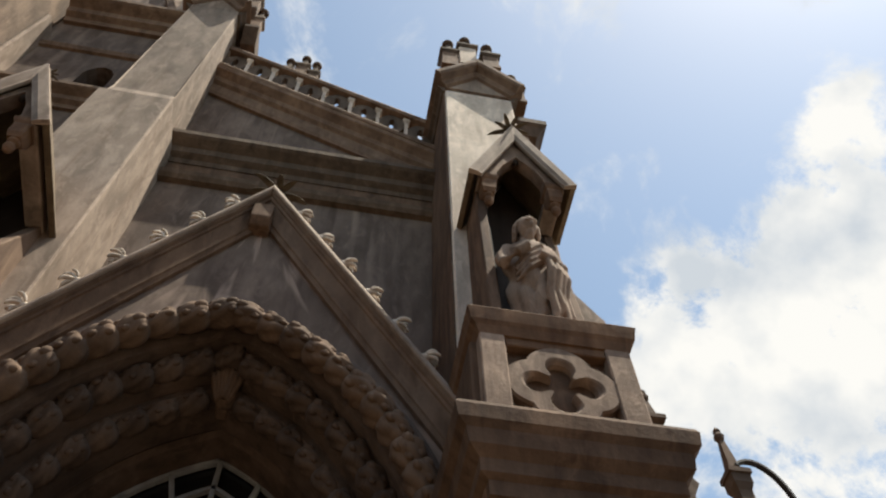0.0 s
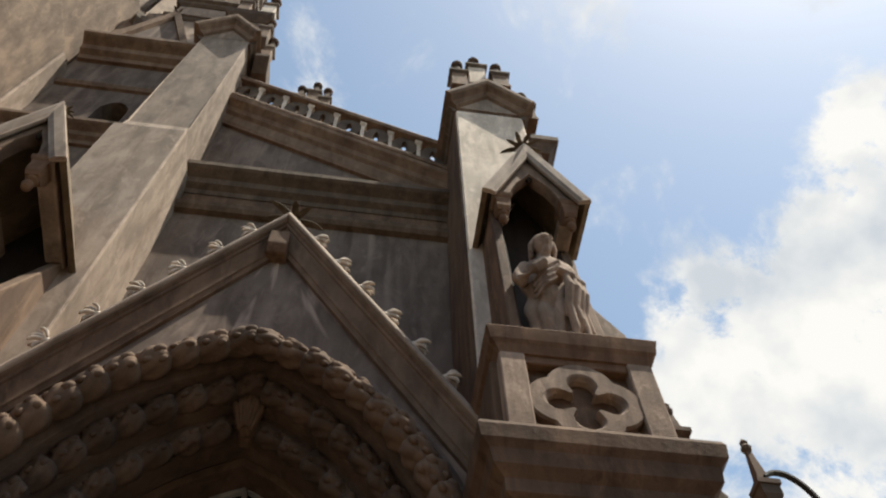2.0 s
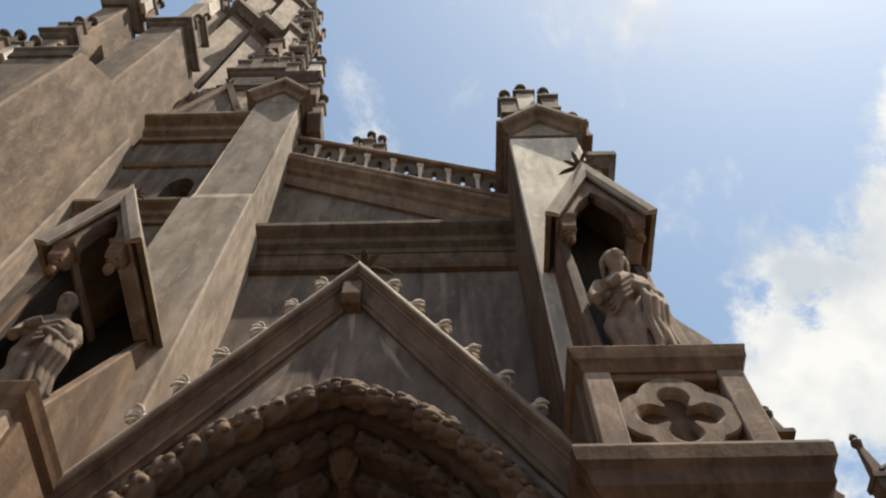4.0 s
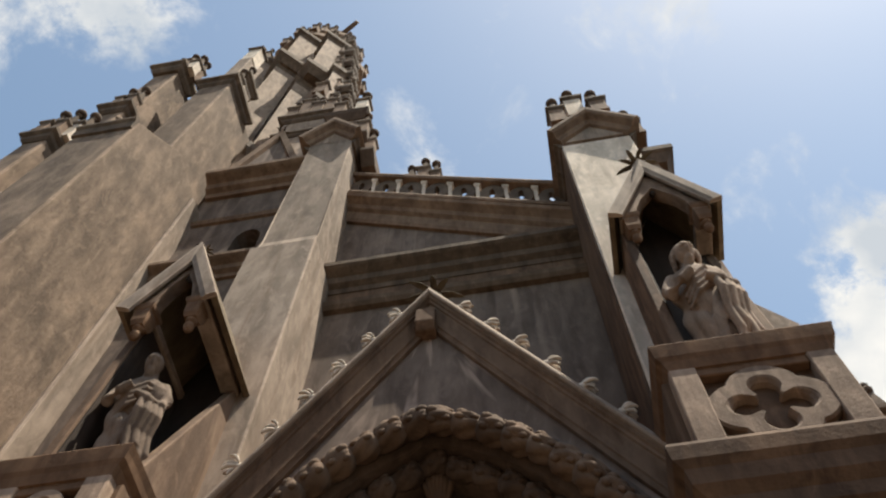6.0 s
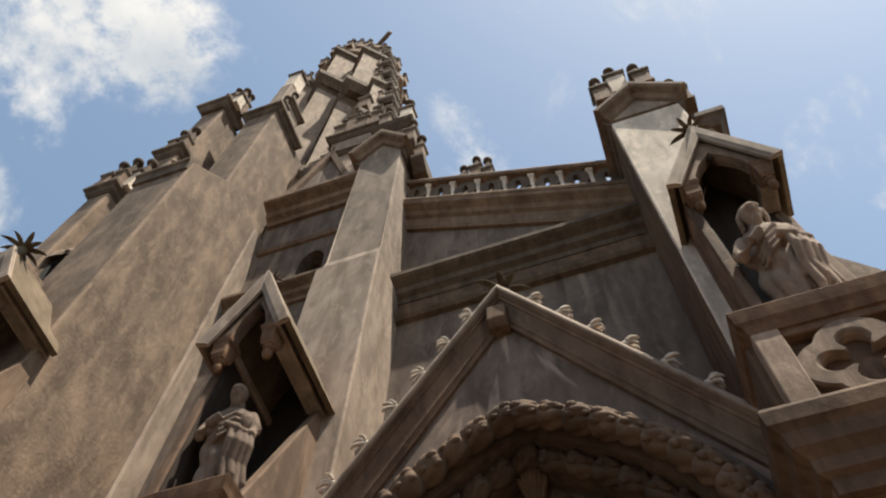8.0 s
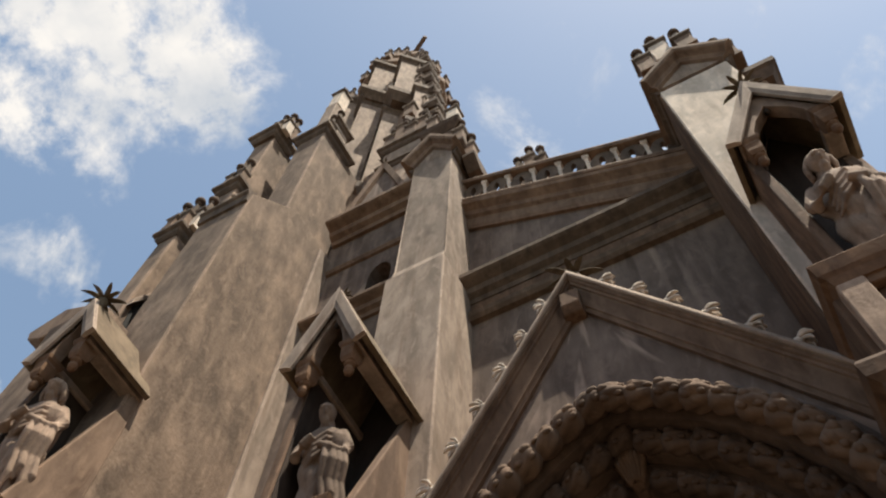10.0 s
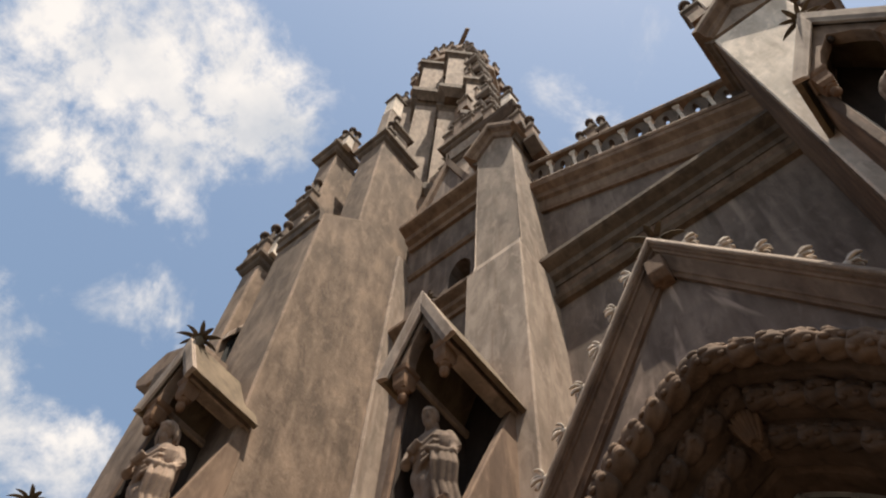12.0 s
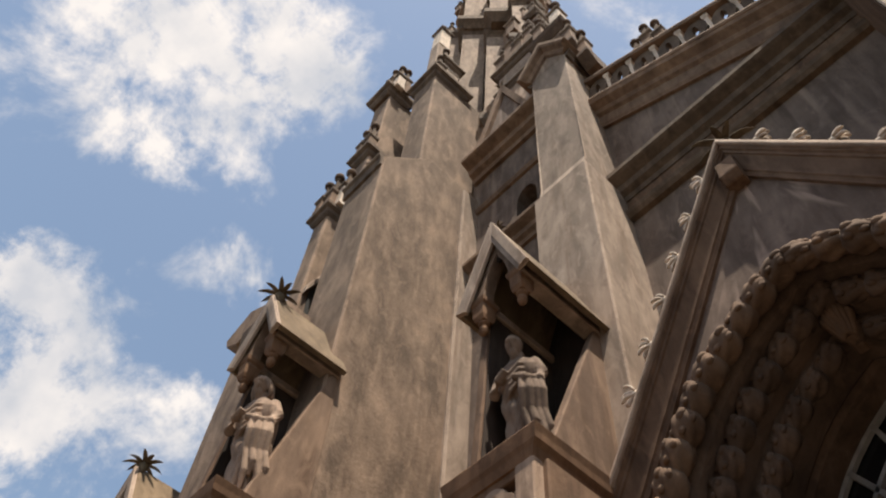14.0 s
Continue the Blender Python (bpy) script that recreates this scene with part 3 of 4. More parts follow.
    # carved rolls: leaf segments along three orders
    for d, y, step, size in ((0.07, GY + 0.02, 0.29, 1.16), (0.29, GY + 0.40, 0.29, 1.02), (0.51, GY + 0.70, 0.29, 0.98)):
        pts = [Vector(p) for p in arch_pts(d, 60)[1:-1]]
        run = [0.0]
        for a, b in zip(pts, pts[1:]):
            run.append(run[-1] + (b - a).length)
        count = int(run[-1] / step)
        for k in range(count):
            s = (k + 0.5) * run[-1] / count
            i = max(j for j in range(len(run)) if run[j] <= s)
            i = min(i, len(pts) - 2)
            q = pts[i].lerp(pts[i + 1], (s - run[i]) / max(run[i + 1] - run[i], 1e-6))
            tan = (pts[i + 1] - pts[i]).normalized()
            if s > run[-1] / 2:
                tan = -tan
            X = Vector((tan.x, 0, tan.y))
            Y = Vector((0, -1, 0))
            Z = X.cross(Y)
            m = Matrix((X, Y, Z)).transposed().to_4x4()
            m.translation = (q.x, y, q.y)
            m = m @ Matrix.Rotation((-0.45 if s < run[-1] / 2 else 0.45) + 0.35 * math.sin(k * 2.3 + d * 5), 4, "X") @ Matrix.Rotation(0.06 * math.sin(k * 3.1), 4, "Z") @ Matrix.Diagonal((size, size * (1 + 0.06 * math.sin(k * 1.7 + d * 9)), size, 1))
            # inner rolls take the darker copy, shade painted into its stone
            piece("carved_leaf", ME_BOSS if d < 0.2 else ME_BOSS_SHADE, t, m)
    # keystone ornament
    bm = bmx()
    z = ARCH_Z + math.sqrt((ARCH_R - 0.58) ** 2 - ARCH_E ** 2)
    kx, kz = AX + 0.09, z + 0.06
    box(bm, kx - 0.06, kx + 0.06, GY + 0.57, GY + 0.85, kz - 0.12, kz + 0.10, 0.02)
    key = part("keystone", bm, M_CARVE, t, "keystone carved as a spreading leaf")
    for i in range(7):
        f = (i - 3) / 3
        top, foot = (kx + 0.13 * f, kz + 0.16 - 0.06 * f * f), (kx + 0.05 * f, kz - 0.12)
        st = []
        for q in range(5):
            v = q / 4
            w = 0.020 + 0.018 * v
            st.append(((foot[0] + (top[0] - foot[0]) * v, GY + 0.60 - 0.10 * v * v - 0.05 * (1 - f * f), foot[1] + (top[1] - foot[1]) * v), Vector((w, 0, 0)), Vector((0, w * 1.6, 0.2 * w))))
        bm = bmx()
        sweep(bm, [(math.cos(0.785 * j), math.sin(0.785 * j)) for j in range(8)], st)
        smooth(part("lobe", bm, M_CARVE, key))
    return t


portal()


def fanlight():
    """The glazed head of the portal: bars that follow the arch, spokes and an inner arch."""
    w = thing("window_1", (AX, GY + 1.2, 0), "dark glazed pointed window with pale glazing bars in the portal", "window", kind="structure")
    y = GY + 1.42
    ax, dz = AX + 0.04, -0.04

    def bar(name, pts, wd=0.045):
        bm = bmx()
        st = []
        for i, (x, z) in enumerate(pts):
            a, b = Vector(pts[max(i - 1, 0)]), Vector(pts[min(i + 1, len(pts) - 1)])
            tan = (b - a).normalized()
            st.append(((x, y, z), Vector((-tan.y, 0, tan.x)), Vector((0, -1, 0))))
        sweep(bm, [(-wd, -0.03), (-wd, 0.03), (wd, 0.03), (wd, -0.03)], st)
        part(name, bm, M_LEAD, w)
    outer = [(x + ax - AX, z + dz) for x, z in arch_pts(0.57)]
    inner = [(x + ax - AX, z + dz) for x, z in arch_pts(0.89)]
    core = [(x + ax - AX, z + dz) for x, z in arch_pts(1.36)]
    bar("frame_bar", outer, 0.022)
    bar("glazing_bar", inner, 0.022)
    bar("glazing_bar", core, 0.02)
    for i in range(1, len(outer) - 1, 3):
        bar("glazing_bar", [outer[i], inner[i]], 0.025)
    for i in range(1, len(outer) - 1, 6):
        bar("glazing_bar", [inner[i], core[i]], 0.025)
    bm = bmx()
    prism(bm, [(x + ax - AX, z + dz) for x, z in arch_pts(0.53)], "y", y + 0.05, y + 0.07)
    part("pane", bm, M_GLASS, w, "dark window glass")


fanlight()


# ---- statues, niches and pedestals ----
def statue(name, x, y, z, h, turn, lean, seed, label, material=M_STATUE, bald=False):
    """A robed standing figure as one plain carved mesh: folded skirt, mantle, bent arms, head."""
    rng = random.Random(seed)
    bm = bmx()
    k, n = 56, 46
    keys = [(0.0, 0.122, 0.115), (0.04, 0.125, 0.117), (0.18, 0.112, 0.104), (0.34, 0.112, 0.102), (0.48, 0.116, 0.100), (0.58, 0.116, 0.096), (0.68, 0.136, 0.096), (0.745, 0.148, 0.090), (0.785, 0.130, 0.078), (0.82, 0.075, 0.060), (0.845, 0.046, 0.048), (0.90, 0.042, 0.046)]
    ph = [rng.uniform(0, 6.28) for _ in range(4)]
    rings = []
    for i in range(n + 1):
        f = 0.90 * i / n
        a0, a1 = next((p, q) for p, q in zip(keys, keys[1:]) if p[0] <= f <= q[0] + 1e-6)
        t = (f - a0[0]) / (a1[0] - a0[0])
        rx, ry = a0[1] + (a1[1] - a0[1]) * t, a0[2] + (a1[2] - a0[2]) * t
        low, mid = max(0.0, 1 - f / 0.62), math.exp(-((f - 0.52) / 0.20) ** 2)
        row = []
        for j in range(k):
            a = 2 * math.pi * j / k
            w = 1 + 0.46 * low * (abs(math.sin(3.5 * a + ph[0] + 2.5 * f)) - 0.5) + 0.05 * low * math.sin(11 * a + ph[1] + 5 * f)
            w += 0.30 * mid * (abs(math.sin(1.5 * a + 15 * f + ph[2])) - 0.5) + 0.05 * math.sin(2 * a + ph[3] + 3 * f)
            row.append(bm.verts.new((rx * w * math.cos(a) * h, ry * w * math.sin(a) * h, f * h)))
        rings.append(row)
    for r, s in zip(rings, rings[1:]):
        for j in range(k):
            bm.faces.new((r[j], r[(j + 1) % k], s[(j + 1) % k], s[j]))
    bm.faces.new(rings[0][::-1])
    bm.faces.new(rings[-1])

    def blob(c, r, sx=1, sy=1, sz=1, u=14, v=10):
        g = bmesh.ops.create_uvsphere(bm, u_segments=u, v_segments=v, radius=r * h)
        for q in g["verts"]:
            q.co = Vector((q.co.x * sx, q.co.y * sy, q.co.z * sz)) + Vector(c) * h

    def limb(pts, radii):
        st = []
        for i, p in enumerate(pts):
            a, b = Vector(pts[max(i - 1, 0)]), Vector(pts[min(i + 1, len(pts) - 1)])
            tan = (b - a).normalized()
            A = tan.orthogonal().normalized()
            st.append((Vector(p) * h, A * radii[i] * h, tan.cross(A) * radii[i] * h))
        sweep(bm, [(math.cos(0.628 * i), math.sin(0.628 * i)) for i in range(10)], st)
    # bowed head with hair falling on both sides
    bow = Matrix.Translation(Vector((0, -0.030, 0.935)) * h) @ Matrix.Rotation(radians(16), 4, "Z") @ Matrix.Rotation(radians(17), 4, "X") @ Matrix.Diagonal((0.86, 0.90, 0.90, 1))

    def on_head(c, r, sx=1, sy=1, sz=1, u=14, v=10):
        g = bmesh.ops.create_uvsphere(bm, u_segments=u, v_segments=v, radius=r * h)
        for q in g["verts"]:
            q.co = bow @ (Vector((q.co.x * sx, q.co.y * sy, q.co.z * sz)) + Vector(c) * h)
    on_head((0, -0.018, -0.005), 0.066, 0.86, 0.95, 1.22)
    on_head((0, 0.026, 0.026), 0.068, 0.98, 0.92, 0.98)
    on_head((0, -0.062, -0.066), 0.030, 0.95, 0.85, 1.15)
    on_head((0, -0.084, -0.012), 0.013, 0.8, 1, 2.0, 8, 6)
    on_head((-0.026, -0.070, 0.016), 0.014, 1.5, 0.6, 0.5, 8, 6)
    on_head((0.026, -0.070, 0.016), 0.014, 1.5, 0.6, 0.5, 8, 6)
    on_head((0, -0.076, -0.042), 0.012, 1.5, 0.6, 0.5, 8, 6)
    # brow, beard and hair that falls in locks to the shoulders
    on_head((0, -0.066, 0.030), 0.030, 1.5, 0.5, 0.35, 10, 6)
    on_head((0, -0.052, -0.088), 0.036, 0.9, 0.8, 1.2, 10, 8)
    for s in (-1, 1):
        for q in range(0 if bald else 4):
            b = 0.5 * q
            x0, y0 = 0.062 * math.cos(b), -0.030 + 0.075 * math.sin(b)
            limb([(s * x0 * 0.75, y0, 0.985), (s * x0 * 1.02, y0 + 0.004, 0.945), (s * (x0 + 0.006), y0 + 0.008, 0.895), (s * (x0 + 0.002 * q), y0 + 0.012, 0.850 + 0.006 * q)], [0.012, 0.017, 0.016, 0.009])
    # one hand raised to the chest, the other forearm across the waist
    limb([(-0.105, 0.0, 0.785), (-0.150, -0.02, 0.69), (-0.150, -0.075, 0.605), (-0.085, -0.128, 0.640), (-0.025, -0.138, 0.690)], [0.044, 0.041, 0.037, 0.028, 0.021])
    limb([(0.105, 0.0, 0.785), (0.150, -0.01, 0.685), (0.155, -0.065, 0.590), (0.095, -0.130, 0.585), (0.025, -0.150, 0.610)], [0.044, 0.042, 0.039, 0.030, 0.022])
    # mantle hanging from one forearm in loose, uneven folds
    for i, (xx, drop, r) in enumerate(((0.066, 0.10, 0.020), (0.100, 0.22, 0.026), (0.132, 0.06, 0.022), (0.158, 0.16, 0.024))):
        yy = -0.135 + 0.024 * i
        limb([(xx, yy, 0.61), (xx + 0.010, yy - 0.016, 0.50), (xx - 0.006, yy - 0.004, 0.38), (xx + 0.012, yy + 0.004, 0.5 * (0.38 + drop)), (xx - 0.010, yy + 0.012, drop)], [r * 0.8, r * 1.2, r, r * 1.15, r * 0.5])
    # broad folds sweeping from one hip down across the robe
    for i in range(6):
        a0 = math.pi * (1.78 - 0.05 * i) + rng.uniform(-0.04, 0.04)
        pts, rad = [], []
        for q in range(7):
            u = q / 6
            f = 0.60 - 0.075 * i * (1 - 0.3 * u) - (0.30 + 0.04 * i) * u ** 1.3
            if f < 0.02:
                break
            b2 = a0 - (0.95 - 0.09 * i) * u
            pts.append((0.113 * math.cos(b2), 0.103 * math.sin(b2), f))
            rad.append(0.007 + 0.019 * math.sin(math.pi * (0.1 + 0.8 * u)) * rng.uniform(0.8, 1.2))
        limb(pts, rad)
    for i in range(4):
        f = 0.775 - 0.04 * i
        limb([(0.10, -0.03, f), (0.05, -0.095, f - 0.04), (-0.02, -0.110, f - 0.10), (-0.095, -0.080, f - 0.18)], [0.009, 0.017, 0.017, 0.008])
    me = mesh_from(bm, name, material, True)
    ob = new(name, me)
    ob.matrix_basis = pose(x, y, z, lean, 0, turn) @ Matrix.Diagonal((0.91, 1, 1, 1))
    rm = ob.modifiers.new("carve", "REMESH")
    rm.mode, rm.voxel_size, rm.use_smooth_shade = "VOXEL", 0.0105, True
    return tagged(ob, label, "statue")


def foil(r, dd, rl, core, n=64):
    """Radii round a four-lobed foil: lobes of radius rl at distance dd from the centre."""
    out = []
    for i in range(n):
        a = 2 * math.pi * i / n
        c = abs(((a + math.pi / 4) % (math.pi / 2)) - math.pi / 4)
        disc = (rl * r) ** 2 - (dd * r * math.sin(c)) ** 2
        out.append((a, max(core * r, dd * r * math.cos(c) + math.sqrt(disc) if disc > 0 else 0.0)))
    return out


def quatrefoil_plate(bm, cx, cz, y0, y1, r):
    """A lobed plate with a softened rim and a four-lobed hole."""
    outer, inner = foil(r, 0.40, 0.60, 0.80), foil(r, 0.38, 0.235, 0.25)
    lay = []
    for ring, scale, y in ((outer, 1.0, y1), (outer, 1.0, y0 + 0.025), (outer, 0.96, y0), (inner, 1.16, y0), (inner, 1.08, y0 + 0.012), (inner, 1.0, y0 + 0.04), (inner, 0.97, y1)):
        lay.append([bm.verts.new((cx + scale * q * math.cos(a), y, cz + scale * q * math.sin(a))) for a, q in ring])
    n = len(outer)
    for a, b in zip(lay, lay[1:]):
        for i in range(n):
            bm.faces.new((a[i], a[(i + 1) % n], b[(i + 1) % n], b[i]))


def pedestal(parent, x0, x1, y0, y1, z0, z1, base=True, spread=0.0):
    """Block with corner pilasters, sunk panel with a four-foil roundel, cornice above, moulded base below."""
    h = z1 - z0
    cx = (x0 + x1) / 2
    w = x1 - x0
    bm = bmx()
    box(bm, x0 + 0.02, x1 - 0.02, y0 + 0.16, y1, z0, z1 - 0.3)
    ped = part("pedestal", bm, M_GRIME_SHADE, parent, "grey stone pedestal with a sunk four-foil panel")
    for a, b in ((x0 + 0.08, x0 + 0.30), (x1 - 0.30, x1 - 0.08)):
        bm = bmx()
        box(bm, a, b, y0 + 0.04, y0 + 0.30, z0, z1 - 0.30, 0.012)
        part("pilaster", bm, M_STATUE, ped)
    bm = bmx()
    box(bm, x0 + 0.30, x1 - 0.30, y0 + 0.06, y0 + 0.2, z1 - 0.42, z1 - 0.30, 0.01)
    part("panel_head", bm, M_RUST, ped)
    # back sheet coloured darker than the plate, for shade in the recess
    bm = bmx()
    box(bm, x0 + 0.30, x1 - 0.30, y0 + 0.145, y0 + 0.165, z0, z1 - 0.42, 0)
    part("sunk_panel", bm, M_GRIME_SHADE, ped, "sunk panel, dark colour standing for recess shade")
    bm = bmx()
    quatrefoil_plate(bm, cx, z0 + (h - 0.36) / 2, y0 + 0.05, y0 + 0.14, (h - 0.42) / 2 * 1.02)
    part("roundel", bm, M_STATUE, ped, "lobed plate pierced by a four-lobed foil")
    bm = bmx()
    square_stack(bm, [(w / 2 - 0.08, (y1 - y0) / 2 - 0.04, z1 - 0.32), (w / 2 - 0.05, (y1 - y0) / 2 - 0.02, z1 - 0.22), (w / 2 - 0.01, (y1 - y0) / 2, z1 - 0.17), (w / 2, (y1 - y0) / 2 + 0.01, z1 - 0.10), (w / 2 + 0.02, (y1 - y0) / 2 + 0.02, z1 - 0.02), (w / 2, (y1 - y0) / 2 + 0.01, z1)], cx, (y0 + y1) / 2)
    part("top_slab", bm, M_RUST, ped, "brown-stained moulded slab")
    if base:
        bm = bmx()
        hx, hy, cy = w / 2 + spread, (y1 - y0) / 2, (y0 + y1) / 2
        square_stack(bm, [(hx - 0.12, hy - 0.05, z0 - 0.75), (hx - 0.12, hy - 0.05, z0 - 0.62), (hx - 0.06, hy - 0.01, z0 - 0.58), (hx - 0.06, hy - 0.01, z0 - 0.46), (hx + 0.02, hy + 0.05, z0 - 0.38), (hx + 0.04, hy + 0.06, z0 - 0.24), (hx + 0.10, hy + 0.10, z0 - 0.18), (hx + 0.12, hy + 0.11, z0 - 0.05), (hx + 0.10, hy + 0.09, z0)], cx, cy)
        part("base_cornice", bm, M_GRIME_SHADE, ped, "brown-stained projecting cornice")
    return ped


def niche(parent, x0, x1, y0, y1, z0, ze, za, finial=True, palm=0.58, inset=0.02, eave=0.04):
    """Gabled statue niche: two cheeks, back, pointed-arched front gable on corbels, stone roof slabs."""
    cx, hw = (x0 + x1) / 2, (x1 - x0) / 2
    w = 0.11
    for s in (-1, 1):
        bm = bmx()
        xa, xb = cx + s * (hw - inset), cx + s * (hw - inset - w)
        prism(bm, [(y0 + (0.30 if s > 0 else 0.10), z0), (y1, z0), (y1, ze - 0.02), (y1 - 0.10 if s > 0 else y0 + 0.24, ze - 0.02)], "x", min(xa, xb), max(xa, xb), 0.012)
        # left cheek is coloured darker to stand for its shade
        part("cheek", bm, M_GRIME_SHADE if s < 0 else M_TRIM, parent, "stained side wall of the niche, left one darkened for shade")
        # thin near-black sheet stands for shade on the cheek's inside
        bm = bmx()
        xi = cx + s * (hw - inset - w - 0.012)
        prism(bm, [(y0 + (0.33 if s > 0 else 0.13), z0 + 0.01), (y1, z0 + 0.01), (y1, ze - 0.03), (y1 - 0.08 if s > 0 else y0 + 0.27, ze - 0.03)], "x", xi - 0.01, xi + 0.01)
        part("lining", bm, M_NICHE_SHADE, parent, "near-black sheet painting shade on the cheek's inner face")
        # corbel with pendant under the eave
        bm = bmx()
        xm = cx + s * (hw - 0.13)
        lathe(bm, [(0.015, -0.56), (0.045, -0.53), (0.06, -0.48), (0.05, -0.43), (0.035, -0.41), (0.065, -0.38), (0.07, -0.34)], xm, y0 + 0.15, ze, 10)
        square_stack(bm, [(0.07, 0.07, ze - 0.345), (0.085, 0.10, ze - 0.28), (0.088, 0.11, ze - 0.10), (0.115, 0.13, ze - 0.06), (0.12, 0.14, ze)], xm, y0 + 0.15)
        part("corbel", bm, M_RUST, parent, "stained corbel with a pendant knob")
        # eave beam
        bm = bmx()
        box(bm, min(cx + s * hw, cx + s * (hw - 0.2)), max(cx + s * hw, cx + s * (hw - 0.2)), y0 + 0.05, y1, ze - 0.10, ze + 0.02, 0.012)
        part("eave_beam", bm, M_PIER, parent)
        # roof slab
        rise = (za - ze) / hw
        up = Vector((s * rise, 0, 1)).normalized()
        bm = bmx()
        ridge = Vector((0, 0, up.z + abs(up.x) * rise))
        sweep(bm, [(0, 0.03), (0, 0.10), (1, 0.10), (1, 0.03)], [((cx, y0, za - 0.10), Vector((0, y1 - y0, 0)), ridge), ((cx + s * (hw + eave), y0, ze - 0.02 - eave * rise), Vector((0, y1 - y0, 0)), up)])
        part("roof_slab", bm, M_ROOF, parent, "yellowish lichen-stained roof slab")
        # rake moulding at the front
        bm = bmx()
        sweep(bm, [(0, -0.07), (0.04, -0.07), (0.06, -0.01), (0.06, 0.10), (0, 0.11)], [((cx, y0, za - 0.10), Vector((0, -1, 0)), ridge), ((cx + s * (hw + eave), y0, ze - 0.02 - eave * rise), Vector((0, -1, 0)), up)])
        part("rake_moulding", bm, M_PIER, parent)
    # front gable with a pointed opening
    bm = bmx()
    iw = hw - 0.22
    arc = [(cx - iw, ze - 0.12), (cx - iw * 0.92, ze + 0.14), (cx - iw * 0.62, ze + 0.40), (cx - iw * 0.2, ze + 0.60), (cx, ze + 0.72)]
    pts = arc + [(2 * cx - x, z) for x, z in arc[-2::-1]] + [(cx + hw - 0.02, ze - 0.12), (cx, za - 0.22), (cx - hw + 0.02, ze - 0.12)]
    prism(bm, pts, "y", y0 + 0.04, y0 + 0.20)
    part("front_gable", bm, M_TRIM, parent)
    bm = bmx()
    lathe(bm, [(0.012, -0.16), (0.035, -0.12), (0.042, -0.07), (0.025, -0.03), (0.035, 0.02)], cx, y0 + 0.10, ze + 0.74, 8)
    smooth(part("pendant", bm, M_NICHE_SHADE, parent, "dark pendant under the arch's point"))
    # back wall coloured near black for the shade under the hood
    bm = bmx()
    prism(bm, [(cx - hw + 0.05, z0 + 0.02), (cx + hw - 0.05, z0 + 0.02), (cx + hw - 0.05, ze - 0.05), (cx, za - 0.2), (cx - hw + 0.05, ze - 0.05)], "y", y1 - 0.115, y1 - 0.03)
    part("niche_back", bm, M_NICHE_SHADE, parent, "near-black back wall with the niche's shade in its colour")
    if finial:
        add_finial(parent, Matrix.Translation((cx, y0 + 0.06, za + 0.10)) @ Matrix.Diagonal((palm, palm, palm, 1)))


def gablet_cap(parent, x0, x1, y0, y1, z, rise, side=0.14):
    """Moulded pier cap whose front rises into a low gable."""
    cx = (x0 + x1) / 2
    hw = (x1 - x0) / 2 + side
    bm = bmx()
    body = [(x0, z - 0.05), (x1, z - 0.05), (x1, z + 0.05), (cx, z + rise - 0.12), (x0, z + 0.05)]
    prism(bm, body, "y", y0, y1)
    cap = part("cap", bm, M_PIER, parent, "gabled pier head")
    for s in (-1, 1):
        up = Vector((s * rise / hw, 0, 1)).normalized()
        ridge = Vector((0, 0, up.z + abs(up.x) * rise / hw))
        bm = bmx()
        prof = [(-(y1 - y0), -0.20), (0.0, -0.20), (0.06, -0.17), (0.10, -0.08), (0.22, -0.03), (0.25, 0.02), (0.25, 0.10), (-(y1 - y0), 0.12)]
        sweep(bm, prof, [((cx, y0, z + rise), Vector((0, -1, 0)), ridge), ((cx + s * hw, y0, z), Vector((0, -1, 0)), up)])
        part("gablet_slab", bm, M_TRIM, cap, "dark moulded gablet slab")
        bm = bmx()
        course_side(bm, y0, y1, cx + s * (hw - side), z - 0.28, s, [(0, 0), (0.05, 0.02), (0.08, 0.14), (0.14, 0.2), (0.14, 0.30), (0, 0.33)])
        part("side_moulding", bm, M_CAP, cap)
    return cap


# ---- pier beside the open sky ----
def pier_right():
    t = thing("buttress", (1.7, 5.0, 0), "tall stucco buttress with statue niche, four-foil pedestal and ball-topped turrets", "buttress", "portal buttresses")
    # shaft colour is raised to carry the sunlight on its front
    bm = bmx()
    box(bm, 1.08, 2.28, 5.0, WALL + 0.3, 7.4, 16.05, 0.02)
    part("shaft", bm, M_PALE, t, "pale stucco shaft, brightened in colour for sunlight")
    # thin dark brown sheet paints the shade on the flank
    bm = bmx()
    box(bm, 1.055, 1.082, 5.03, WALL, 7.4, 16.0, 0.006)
    part("shaft_flank", bm, M_GRIME_SHADE, t, "brown sheet painting shade on the shaft's flank")
    bm = bmx()
    box(bm, 1.02, 2.34, 4.12, WALL + 0.3, 0, 5.75, 0.02)
    part("plinth", bm, M_RUST, t)
    pedestal(t, 0.97, 2.44, 4.0, 5.05, 6.35, 7.72, spread=0.06)
    niche(t, 1.27, 2.35, 4.22, 5.02, 7.70, 11.05, 12.45, palm=0.44, inset=0.0)
    gablet_cap(t, 1.08, 2.28, 5.0, WALL, 16.25, 0.95)
    # side buttress on the outer flank, with sloped weathering
    bm = bmx()
    prism(bm, [(2.2, 0), (2.98, 0), (2.98, 9.85), (2.60, 10.5), (2.2, 11.2)], "y", 5.35, 6.2, 0.015)
    part("side_buttress", bm, M_PIER, t)
    bm = bmx()
    box(bm, 2.2, 2.62, 5.35, 6.2, 9.0, 16.2, 0.015)
    part("side_shaft", bm, M_TRIM, t)
    bm = bmx()
